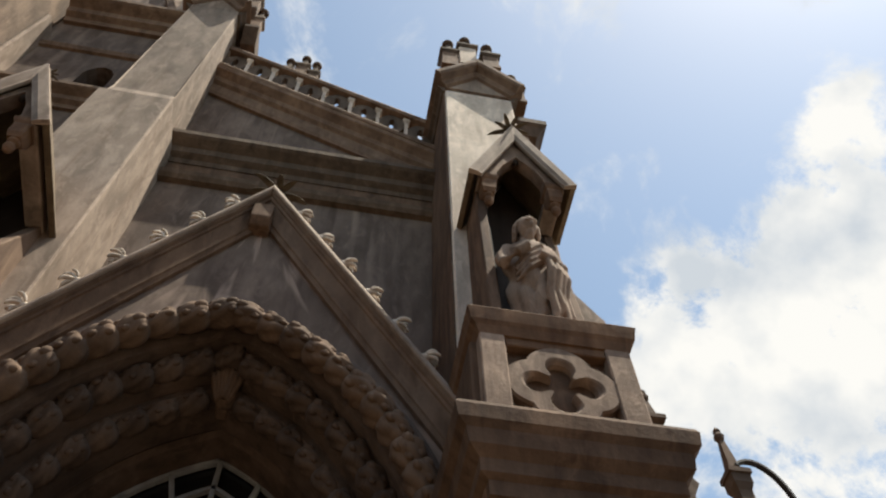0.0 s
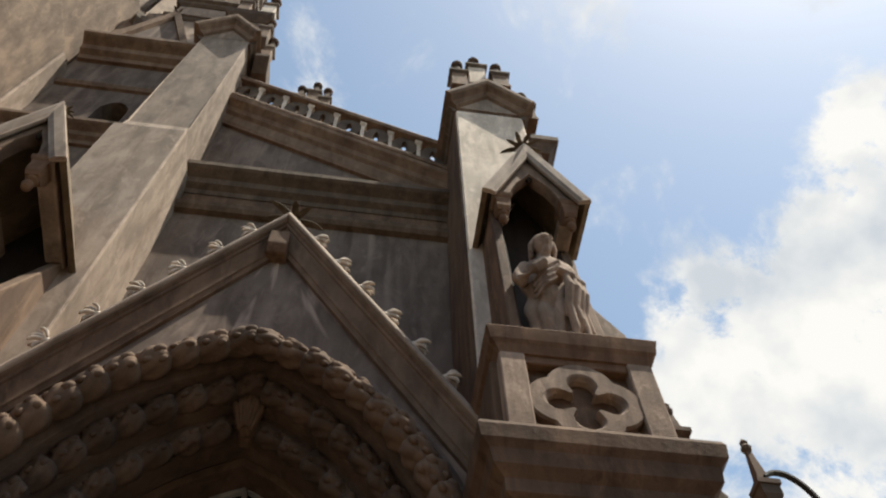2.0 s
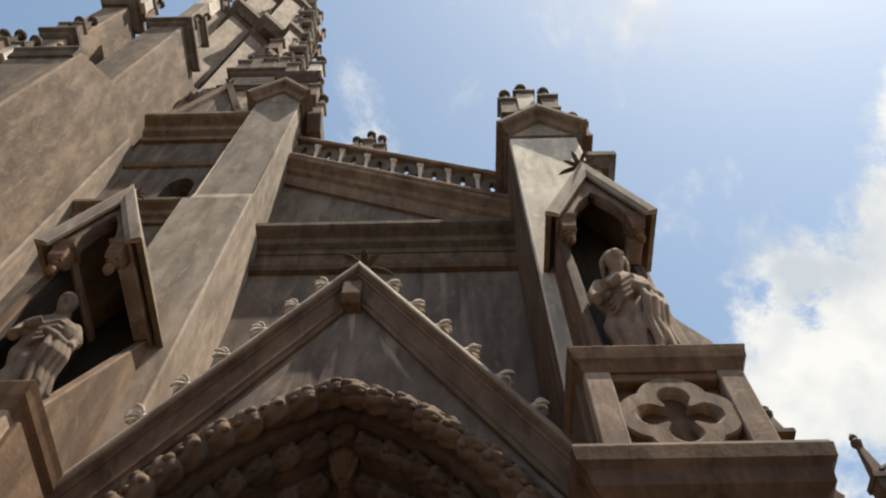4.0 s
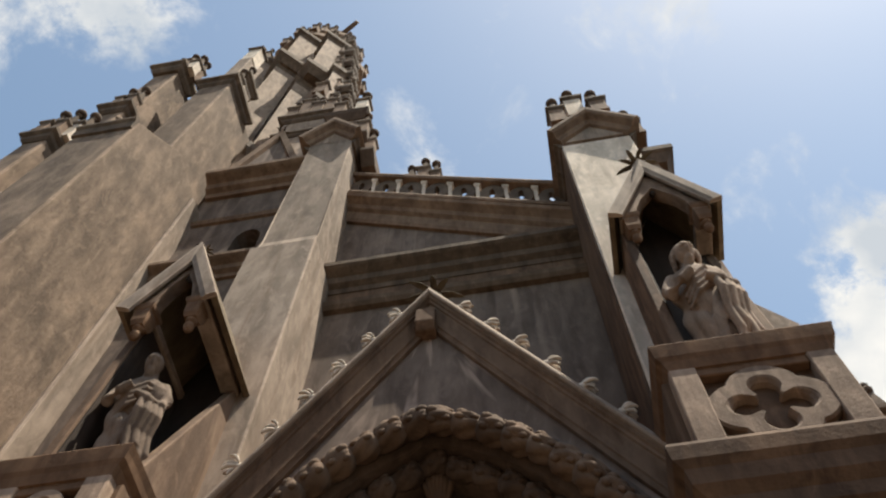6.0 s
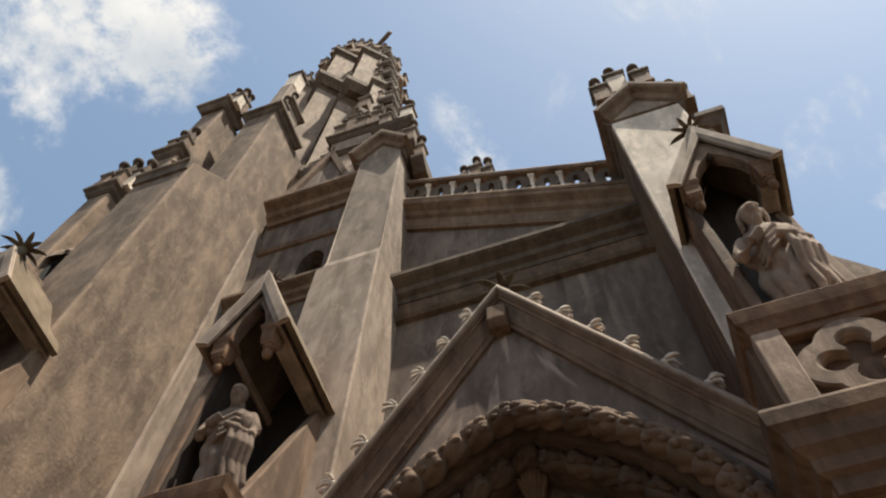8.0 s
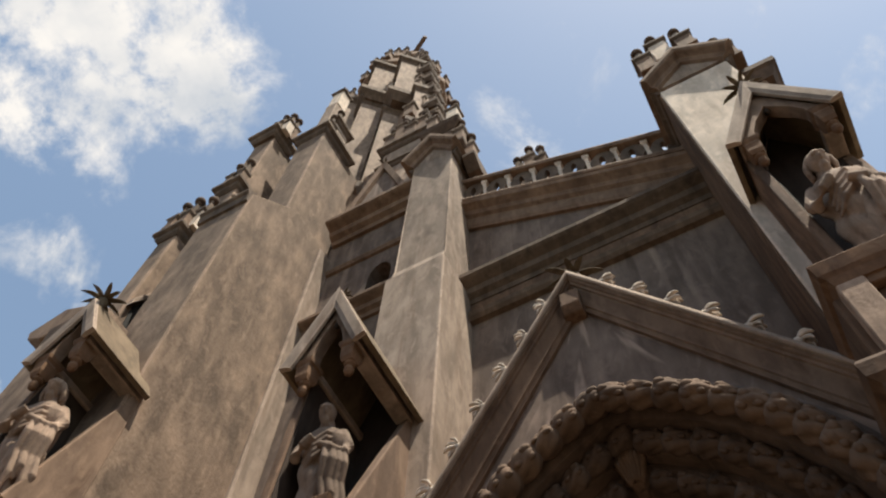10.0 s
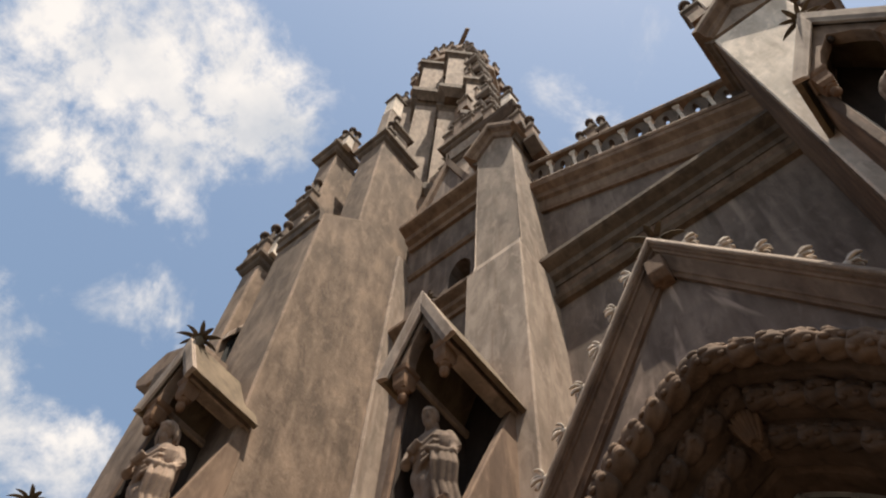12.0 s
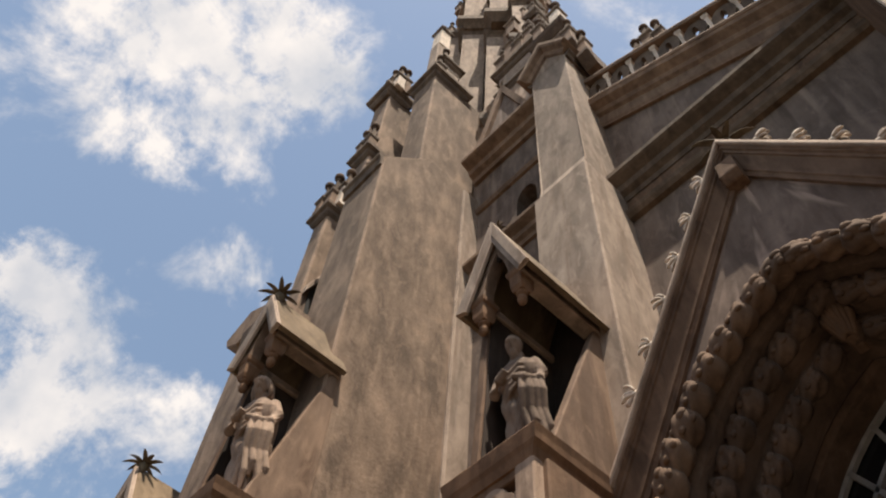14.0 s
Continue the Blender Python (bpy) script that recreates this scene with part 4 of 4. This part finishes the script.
    square_stack(bm, [(0.24, 0.42, 15.35), (0.36, 0.5, 15.62), (0.42, 0.55, 15.68), (0.42, 0.55, 15.85), (0.2, 0.3, 16.15)], 2.52, 5.75)
    part("side_cap", bm, M_SOOT_SHADE, t)
    # crown: block with turrets
    bm = bmx()
    box(bm, 1.22, 2.14, 5.15, 6.1, 16.3, 17.9, 0.02)
    part("crown_block", bm, M_TRIM, t)
    turret(t, 1.17, 4.98, 17.05, 1.15, 0.16)
    turret(t, 1.98, 4.98, 17.25, 1.05, 0.17)
    # paler than its neighbours: the sunlight on it is in the colour
    turret(t, 1.60, 5.20, 17.85, 1.75, 0.19, 1.05, "square turret, pale colour standing for sunlight", M_PALE)
    turret(t, 2.45, 5.2, 16.25, 1.0, 0.16)
    turret(t, 1.2, 5.8, 17.0, 1.3, 0.16)
    return t


pier_right()
statue("statue", 1.74, 4.58, 7.70, 2.10, -4, 10, 4, "weathered grey stone statue of a robed figure in a niche")


# ---- pier between portal and tower ----
def pier_left():
    t = thing("buttress", (-4.1, 5.3, 0), "tall stucco buttress with a set-off, gabled head and statue niche", "buttress", "portal buttresses")
    bm = bmx()
    prism(bm, [(5.30, 14.3), (5.42, 14.75), (5.42, 20.1), (WALL + 0.5, 20.1), (WALL + 0.5, 14.3)], "x", -4.28, -3.28, 0.02)
    part("upper_shaft", bm, M_PIER, t, "pale grey stucco shaft")
    bm = bmx()
    box(bm, -4.36, -3.22, 5.28, WALL + 0.5, 0, 14.31, 0.02)
    part("lower_shaft", bm, M_PIER, t)
    bm = bmx()
    box(bm, -4.49, -3.40, 4.07, 5.4, 0, 6.1, 0.02)
    part("plinth", bm, M_TRIM, t)
    pedestal(t, -4.54, -3.37, 3.90, 5.3, 6.23, 7.23)
    niche(t, -4.36, -3.49, 3.93, 5.32, 7.23, 9.97, 11.18, True, 0.20, eave=0.05)
    gablet_cap(t, -4.28, -3.28, 5.42, WALL, 20.1, 1.0)
    bm = bmx()
    box(bm, -4.15, -3.35, 5.6, 6.4, 20.2, 22.4, 0.02)
    part("crown_block", bm, M_TRIM, t)
    bm = bmx()
    square_stack(bm, [(0.42, 0.42, 22.3), (0.56, 0.56, 22.55), (0.60, 0.60, 22.7), (0.3, 0.3, 23.0)], -3.75, 6.0)
    part("crown_slab", bm, M_SOOT_SHADE, t)
    # pale crocket stone here paints sunlight on the turret
    turret(t, -3.42, 5.65, 22.75, 1.55, 0.17, 1.2, "square turret, pale colour standing for sunlight", M_LEAF)
    turret(t, -3.98, 5.6, 22.75, 1.2, 0.16)
    for x, y, z, h, w in ((-3.2, 5.65, 20.9, 1.2, 0.14), (-2.98, 5.80, 20.0, 0.95, 0.13)):
        bm = bmx()
        prism(bm, [(y - w - 0.03, z + 0.02), (y - w - 0.03, z - 0.12), (y + w, z - 0.5), (6.5, z - 0.5), (6.5, z + 0.02)], "x", x - w - 0.03, x + w + 0.03, 0.01)
        part("bracket", bm, M_SOOT_SHADE, t)
        turret(t, x, y, z, h, w)
    return t


pier_left()
# darker stone paints the shadow of the hood on this figure
statue("statue", -3.93, 4.50, 7.23, 1.84, 14, 10, 9, "weathered stone statue of a robed bearded figure, colour darkened for niche shade", M_STATUE_SHADE, True)


# ---- tower ----
def bay_wall():
    """Narrow wall between the pier and the tower buttress, with a small arched opening and a steep gablet."""
    t = thing("wall_bay", (-5.4, 6.0, 0), "narrow dark stucco bay with a small arched opening", "wall", kind="structure")
    y = 5.98
    bm = bmx()
    ox, w = -5.12, 0.27
    arc = [(ox - w, 16.45), (ox - w * 0.9, 16.68), (ox - w * 0.5, 16.88), (ox, 16.96), (ox + w * 0.5, 16.88), (ox + w * 0.9, 16.68), (ox + w, 16.45)]
    pts = [(-6.7, 0), (ox, 0), (ox, 15.45), (ox - w, 15.45)] + arc + [(ox + w, 15.45), (ox + 0.002, 15.45), (ox + 0.002, 0), (-4.2, 0), (-4.2, 21), (-6.7, 21)]
    prism(bm, pts, "y", y, y + 0.6)
    part("wall", bm, M_WALL, t)
    # flat sheet, its near-black colour stands for the unlit inside
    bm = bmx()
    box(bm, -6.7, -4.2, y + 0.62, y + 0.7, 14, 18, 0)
    part("opening_back", bm, M_OPENING_SHADE, t, "near-black sheet painting the unlit interior behind the opening")
    bm = bmx()
    course(bm, -6.62, -4.26, y, 19.0, sy=1.5, sz=1.25)
    part("upper_cornice", bm, M_TRIM, t)
    bm = bmx()
    course(bm, -6.62, -4.26, y, 14.75, sy=1.0, sz=0.9)
    part("lower_cornice", bm, M_TRIM, t)
    bm = bmx()
    course(bm, -6.62, -4.26, y, 17.5, [(0, 0), (0.06, 0.02), (0.10, 0.12), (0.05, 0.18), (0, 0.2)])
    part("fillet", bm, M_TRIM, t)
    g = thing("gablet", (-5.5, 5.9, 19.8), "steep stucco gablet with a small leaf finial", "gablet")
    bm = bmx()
    prism(bm, [(-6.45, 19.7), (-4.6, 19.7), (-5.55, 22.7)], "y", 5.85, 6.3)
    part("gable_wall", bm, M_WALL, g)
    for s in (-1, 1):
        rise = 3.2
        up = Vector((s * rise, 0, 1)).normalized()
        bm = bmx()
        sweep(bm, [(-0.4, -0.02), (0.0, -0.12), (0.10, -0.10), (0.12, 0.06), (-0.4, 0.08)], [((-5.55, 5.85, 22.9), Vector((0, -1, 0)), Vector((0, 0, up.z + abs(up.x) * rise))), ((-5.55 + s * 0.98, 5.85, 22.9 - 0.98 * rise), Vector((0, -1, 0)), up)])
        part("rake_moulding", bm, M_TRIM, g)
    add_finial(g, Matrix.Translation((-5.55, 5.8, 22.75)) @ Matrix.Diagonal((0.34, 0.34, 0.34, 1)), 6, 55, label="weathered leaf finial")


bay_wall()


def slab(parent, cx, cy, hx, hy, z, name="slab_cap", over=0.2, th=0.45):
    bm = bmx()
    square_stack(bm, [(hx, hy, z), (hx + over * 0.4, hy + over * 0.4, z + th * 0.2), (hx + over * 0.5, hy + over * 0.5, z + th * 0.45), (hx + over, hy + over, z + th * 0.6), (hx + over, hy + over, z + th * 0.85), (hx * 0.8, hy * 0.8, z + th * 1.3)], cx, cy)
    return part(name, bm, M_CAP, parent, "soot-darkened moulded slab")


def tower_buttress(x0, x1, y0, group_label):
    t = thing("tower_buttress", ((x0 + x1) / 2, y0, 0), group_label, "buttress", "tower buttresses")
    cx = (x0 + x1) / 2
    bm = bmx()
    prism(bm, [(y0, 0), (y0, 16.95), (y0 + 1.08, 18.4), (6.1, 18.4), (6.1, 0)], "x", x0, x1, 0.025)
    part("lower_stage", bm, M_BUTT, t, "broad warm stucco side with trowel marks")
    # stained drip at the sloped top
    bm = bmx()
    sweep(bm, [(0, -0.38), (0.05, -0.36), (0.07, -0.1), (0.12, -0.04), (0.12, 0.03), (0, 0.05)], [((x, y0, 16.92), Vector((0, -1, 0)), Vector((0, 0, 1))) for x in (x0, x1 - 0.01)])
    part("drip_moulding", bm, M_CAP, t)
    # corner strip against the wall
    bm = bmx()
    box(bm, x1 - 0.1, x1 + 0.07, 5.55, 6.1, 0, 18.2, 0.03)
    part("corner_strip", bm, M_PIER, t, "pale corner strip")
    bm = bmx()
    box(bm, x0 + 0.05, x1 - 0.26, y0 + 1.0, 6.3, 18.0, 24.2, 0.03)
    part("upper_stage", bm, M_BUTT, t)
    slab(t, cx - 0.105, (y0 + 1.0 + 5.6) / 2, (x1 - x0) / 2 - 0.155, (4.6 - y0) / 2, 24.0, over=0.18, th=0.5)
    bm = bmx()
    box(bm, cx - 0.38, cx + 0.22, y0 + 1.3, y0 + 1.9, 24.3, 26.0, 0.02)
    part("crown_block", bm, M_PIER, t)
    slab(t, cx - 0.08, y0 + 1.6, 0.3, 0.3, 25.9, over=0.14, th=0.35)
    turret(t, cx - 0.05, y0 + 1.5, 26.3, 1.0, 0.15)
    turret(t, cx + 0.18, y0 + 1.2, 24.5, 1.1, 0.14)
    return t


tower_buttress(-7.78, -6.60, 3.5, "massive warm stucco tower buttress with sloped set-off and statue niche")


def front_niche(x, y, z, label):
    t = thing("statue_niche", (x, y, 0), label, "niche", "tower niches")
    bm = bmx()
    box(bm, x - 0.42, x + 0.41, y + 0.12, y + 1.1, 0, z - 0.25, 0.02)
    part("plinth", bm, M_BUTT, t)
    pedestal(t, x - 0.5, x + 0.48, y - 0.05, y + 0.95, z - 1.1, z, False)
    niche(t, x - 0.44, x + 0.42, y, y + 1.10, z, z + 2.62, z + 3.6, True, 0.48)
    return t


front_niche(-6.98, 2.60, 7.75, "gabled statue niche with yellowed roof slabs on the tower buttress")
statue("statue", -6.96, 3.12, 7.75, 1.98, 25, 9, 14, "weathered stone statue of a robed figure in a tower niche")
front_niche(-10.2, 2.75, 6.75, "gabled statue niche on the far tower buttress")
statue("statue", -10.2, 3.1, 6.75, 1.95, 25, 9, 15, "weathered stone statue of a robed figure in a far tower niche")


def far_buttress():
    """Stepped corner pier: three stages, each under a slab that carries turrets."""
    t = thing("tower_buttress", (-8.9, 3.7, 0), "stepped stucco tower buttress with slab caps and ball turrets", "buttress", "tower buttresses")
    bm = bmx()
    box(bm, -9.12, -8.62, 3.60, 5.2, 0, 17.3, 0.03)
    part("lower_stage", bm, M_BUTT, t)
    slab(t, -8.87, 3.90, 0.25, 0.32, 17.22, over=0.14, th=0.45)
    # no hole is cut: a near-black sheet paints the shaded slit
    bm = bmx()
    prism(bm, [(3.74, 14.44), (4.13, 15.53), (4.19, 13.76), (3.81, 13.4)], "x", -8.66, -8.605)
    part("opening", bm, M_OPENING_SHADE, t, "near-black sheet painting a shaded slit on the buttress side")
    bm = bmx()
    prism(bm, [(3.63, 14.30), (3.63, 14.50), (4.17, 15.90), (4.17, 15.58)], "x", -8.63, -8.50, 0.01)
    part("opening_ledge", bm, M_PIER, t)
    bm = bmx()
    box(bm, -8.98, -8.40, 4.00, 5.2, 17.2, 20.6, 0.03)
    part("middle_stage", bm, M_BUTT, t)
    slab(t, -8.68, 4.42, 0.26, 0.44, 20.45, over=0.17, th=0.5)
    bm = bmx()
    box(bm, -9.22, -8.52, 4.15, 5.2, 20.6, 25.1, 0.03)
    part("upper_stage", bm, M_BUTT, t)
    slab(t, -8.86, 4.42, 0.36, 0.36, 24.95, over=0.17, th=0.6)
    for x, y, z, h, w in ((-8.98, 3.58, 17.68, 0.62, 0.13), (-8.70, 3.62, 17.70, 0.75, 0.12), (-8.62, 3.90, 17.70, 0.7, 0.12), (-8.50, 4.0, 20.95, 0.8, 0.12), (-8.80, 3.98, 20.95, 0.7, 0.12), (-8.62, 4.2, 25.5, 1.1, 0.14), (-8.95, 4.22, 25.5, 0.8, 0.14), (-8.40, 4.5, 25.4, 1.5, 0.13)):
        turret(t, x, y, z, h, w)
    # lit copies: paler stone stands for sun on these turrets
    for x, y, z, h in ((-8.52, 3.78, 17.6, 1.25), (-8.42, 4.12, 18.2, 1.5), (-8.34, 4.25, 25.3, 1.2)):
        turret(t, x, y, z, h, 0.14, 1.0, "square turret, pale colour standing for sunlight", M_LEAF)


far_buttress()


def tower_front():
    """Recessed tower front between the two buttresses, with a dark opening under a ledge."""
    t = thing("wall_tower_front", (-8.2, 4.6, 0), "stucco tower front with a dark opening under a ledge", "wall", kind="structure")
    for name, x0, x1, z0, z1 in (("wall_panel", -8.64, -8.5, 0, 19.6), ("wall_panel", -7.9, -7.7, 0, 19.6), ("wall_head", -8.5, -7.9, 15.6, 19.6), ("wall_foot", -8.5, -7.9, 0, 9.0)):
        bm = bmx()
        box(bm, x0, x1, 4.6, 5.3, z0, z1, 0)
        part(name, bm, M_BUTT, t)
    # flat near-black sheet painting the darkness inside the opening
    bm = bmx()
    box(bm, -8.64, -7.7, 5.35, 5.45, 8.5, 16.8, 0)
    part("opening_back", bm, M_OPENING_SHADE, t, "near-black sheet painting the unlit interior behind the opening")
    bm = bmx()
    course(bm, -8.60, -7.75, 4.6, 15.65, sy=0.7, sz=0.8)
    part("ledge", bm, M_TRIM, t)
    bm = bmx()
    course(bm, -8.60, -7.75, 4.6, 19.2, sy=0.8, sz=0.9)
    part("top_ledge", bm, M_CAP, t)
    # low block beside the niche
    k = thing("low_buttress", (-8.3, 3.0, 0), "plain stucco block with a sloped slab top beside the tower niche", "buttress")
    bm = bmx()
    prism(bm, [(-8.75, 0), (-7.62, 0), (-7.62, 12.5), (-8.35, 12.5), (-8.75, 12.1)], "y", 3.0, 3.7, 0.02)
    part("body", bm, M_BUTT, k)
    bm = bmx()
    sweep(bm, [(0, -0.5), (0.06, -0.45), (0.10, 0.0), (0.0, 0.05)], [((-8.62, 3.0, 12.42), Vector((0, -1, 0)), Vector((0, 0, 1))), ((-7.62, 3.0, 12.5), Vector((0, -1, 0)), Vector((0, 0, 1)))])
    part("slab_edge", bm, M_SOOT_SHADE, k)
    bm = bmx()
    prism(bm, [(-9.30, 12.72), (-9.42, 12.98), (-8.80, 13.28), (-8.25, 12.95), (-8.25, 12.55), (-8.9, 12.45)], "y", 2.95, 3.65, 0.02)
    part("slab_cap", bm, M_TRIM, k, "sloped weathered slab")


tower_front()


def tower():
    t = thing("tower", (-7.2, 9.0, 0), "tall square stucco tower with corner piers, slab cornices and turrets", "tower", kind="structure")
    for name, x0, x1, y0, y1, z0, z1, mat in (("middle_stage", -10.4, -5.75, 6.15, 8.9, 0, 24.0, M_BUTT), ("belfry_stage", -9.3, -5.5, 6.7, 8.6, 24.0, 33.0, M_PIER), ("upper_stage", -9.2, -6.0, 6.75, 8.4, 33.0, 38.6, M_PIER)):
        bm = bmx()
        box(bm, x0, x1, y0, y1, z0, z1, 0.03)
        part(name, bm, mat, t)
    # piers set edge-on, each with a flared foot and a slab
    for x, y, r, za, zb in ((-7.75, 6.55, 0.58, 22.5, 33.0), (-7.60, 6.45, 0.66, 34.2, 37.8), (-6.20, 6.45, 0.60, 31.8, 36.2), (-6.6, 6.55, 0.42, 23.5, 30.4), (-5.35, 6.6, 0.50, 27.6, 31.0), (-8.9, 6.6, 0.55, 30.5, 35.4)):
        bm = bmx()
        lathe(bm, [(r * 0.95, 0.0), (r, 0.05), (r, zb - za)], x, y, za, 4)
        pr = part("edge_pier", bm, M_PIER, t, "pale pier set edge-on")
        bm = bmx()
        lathe(bm, [(r, 0), (r * 1.15, 0.20), (r * 1.38, 0.32), (r * 1.38, 0.62), (r * 0.8, 0.95)], x, y, zb, 4)
        part("pier_slab", bm, M_CAP, pr)
        bm = bmx()
        lathe(bm, [(r * 0.85, -0.95), (r * 1.15, -0.70), (r * 1.42, -0.52), (r * 1.42, -0.14), (r * 0.95, 0.06)], x, y, za, 4)
        part("foot_slab", bm, M_CAP, pr)
        for dx, dy in ((-0.72, 0.0), (0.72, 0.0), (0.0, -0.72)):
            turret(t, x + dx * r, y + dy * r, zb + 0.6, 1.0 + 0.3 * (dx == 0), 0.13, 0.8)
    # stepped corner of small caps and turrets against the sky
    for k in range(6):
        z = 27.4 + 2.0 * k
        x = -4.50 - 0.19 * k
        bm = bmx()
        box(bm, -6.2, x, 6.5, 7.2, z - 2.4, z, 0.02)
        st = part("corner_step", bm, M_TRIM, t)
        bm = bmx()
        square_stack(bm, [(0.26, 0.3, z - 0.30), (0.36, 0.40, z - 0.12), (0.38, 0.42, z - 0.05), (0.38, 0.42, z + 0.12), (0.18, 0.2, z + 0.34)], x - 0.22, 6.72)
        part("slab_cap", bm, M_CAP, st)
        turret(t, x - 0.12, 6.5, z + 0.1, 1.05, 0.12, 0.85)
        turret(t, x - 0.48, 6.42, z + 0.1, 1.3, 0.13, 0.85)
        turret(t, x - 0.05, 6.95, z + 0.1, 0.9, 0.11, 0.8)
    # eight-sided crown under the sky, ringed by turrets
    bm = bmx()
    lathe(bm, [(1.45, 0), (1.75, 0.5), (2.12, 0.8), (2.12, 1.3), (1.70, 1.7), (1.50, 2.9), (1.80, 3.3), (1.78, 3.8), (1.30, 4.2), (1.15, 5.3), (1.40, 5.6), (1.32, 6.1), (0.5, 6.7)], -7.6, 8.0, 38.2, 8)
    part("crown", bm, M_TRIM, t, "dark eight-sided crown of the tower")
    for k in range(11):
        a = math.pi * (0.92 + 0.125 * k)
        turret(t, -7.6 + 2.0 * math.cos(a), 8.0 + 2.0 * math.sin(a), 39.5, 1.3, 0.15, 0.9)
        if k % 2:
            turret(t, -7.6 + 1.5 * math.cos(a), 8.0 + 1.5 * math.sin(a), 42.1, 1.2, 0.14, 0.9)
    # tall turret behind the nearer buttress slab, sunlight put into its pale stone
    bm = bmx()
    box(bm, -8.22, -7.78, 5.0, 5.5, 23.4, 30.2, 0.02)
    part("turret_shaft", bm, M_PIER, t)
    turret(t, -8.0, 5.25, 30.1, 2.6, 0.24, 1.1, "square turret, pale colour standing for sunlight", M_LEAF)
    for x, y, z, s in ((-5.4, 6.2, 27.9, 1.5), (-4.3, 6.3, 24.6, 1.5), (-8.6, 5.6, 24.0, 2.0), (-7.2, 5.2, 24.2, 2.2)):
        turret(t, x, y, z, s, 0.2)
    # lower corner block over the narrow bay, with its own slab
    bm = bmx()
    box(bm, -5.85, -4.5, 5.95, 6.8, 20.8, 24.4, 0.02)
    part("corner_block", bm, M_PIER, t)
    slab(t, -5.18, 6.35, 0.68, 0.42, 24.3, over=0.16, th=0.45)
    slab(t, -5.18, 6.35, 0.68, 0.42, 22.9, over=0.10, th=0.3)
    for x, y, z, s in ((-5.7, 6.0, 24.7, 1.2), (-5.3, 5.95, 24.7, 1.9), (-4.95, 5.95, 24.7, 1.1), (-4.62, 6.0, 24.7, 1.6)):
        turret(t, x, y, z, s, 0.18)
    # projecting spout at the top corner
    bm = bmx()
    sweep(bm, [(-0.12, -0.12), (0.12, -0.12), (0.12, 0.12), (-0.12, 0.12)], [((-6.8, 7.0, 43.2), Vector((0.7, 0.7, 0)), Vector((0, 0, 1))), ((-5.95, 6.6, 43.9), Vector((0.6, 0.6, 0)), Vector((0, 0, 0.8)))])
    part("spout", bm, M_SOOT_SHADE, t, "dark projecting waterspout")


tower()


def roof_turrets():
    t = thing("roof_pinnacle", (-2.0, 7.2, 20), "cluster of small ball-topped turrets behind the balustrade", "pinnacle")
    bm = bmx()
    box(bm, -2.45, -1.65, 7.1, 7.8, 14, 20.5, 0.02)
    part("base_block", bm, M_TRIM, t)
    turret(t, -2.02, 7.25, 20.4, 2.75, 0.16)
    turret(t, -2.36, 7.22, 20.4, 1.95, 0.15)
    turret(t, -1.72, 7.25, 20.4, 2.2, 0.14)


roof_turrets()


def side_ironwork():
    def spike(x, y, z, h, label):
        t = thing("pinnacle", (x, y, z), label, "pinnacle")
        bm = bmx()
        square_stack(bm, [(0.12, 0.12, z), (0.12, 0.12, z + 0.06), (0.06, 0.06, z + 0.11), (0.025, 0.025, z + h * 0.82)], x, y)
        part("spike", bm, M_SOOT_SHADE, t)
        bm = bmx()
        lathe(bm, [(0.02, 0), (0.05, 0.04), (0.06, 0.08), (0.035, 0.13), (0.045, 0.16), (0.01, 0.22)], x, y, z + h * 0.80, 8)
        part("knob", bm, M_SOOT_SHADE, t)
        return t
    slab_wall("wall_side", [(2.9, 0), (3.50, 0), (3.50, 7.45), (3.59, 7.62), (3.44, 7.82), (3.16, 8.40), (2.9, 8.40)], 5.62, 6.1, M_CAP, "low dark stucco side wall falling away from the buttress")
    spike(3.30, 5.63, 8.42, 0.45, "slim dark stone pinnacle with a knob")
    t = spike(4.0, 5.6, 7.72, 0.66, "slim dark stone pinnacle with a knob and a curved iron hoop")
    bm = bmx()
    square_stack(bm, [(0.07, 0.07, 0), (0.07, 0.07, 7.52), (0.10, 0.10, 7.60), (0.10, 0.10, 7.72)], 4.0, 5.6)
    part("post", bm, M_CAP, t)
    bm = bmx()
    st = []
    for i in range(15):
        a = radians(118 - 11 * i)
        st.append(((4.17 + 0.34 * math.cos(a), 5.55, 7.30 + 0.64 * math.sin(a)), Vector((math.cos(a), 0, math.sin(a))), Vector((0, 1, 0))))
    sweep(bm, [(0.012, -0.032), (0.012, 0.032), (-0.012, 0.032), (-0.012, -0.032)], st)
    part("hoop", bm, M_IRON, t, "curved dark iron hoop")


side_ironwork()
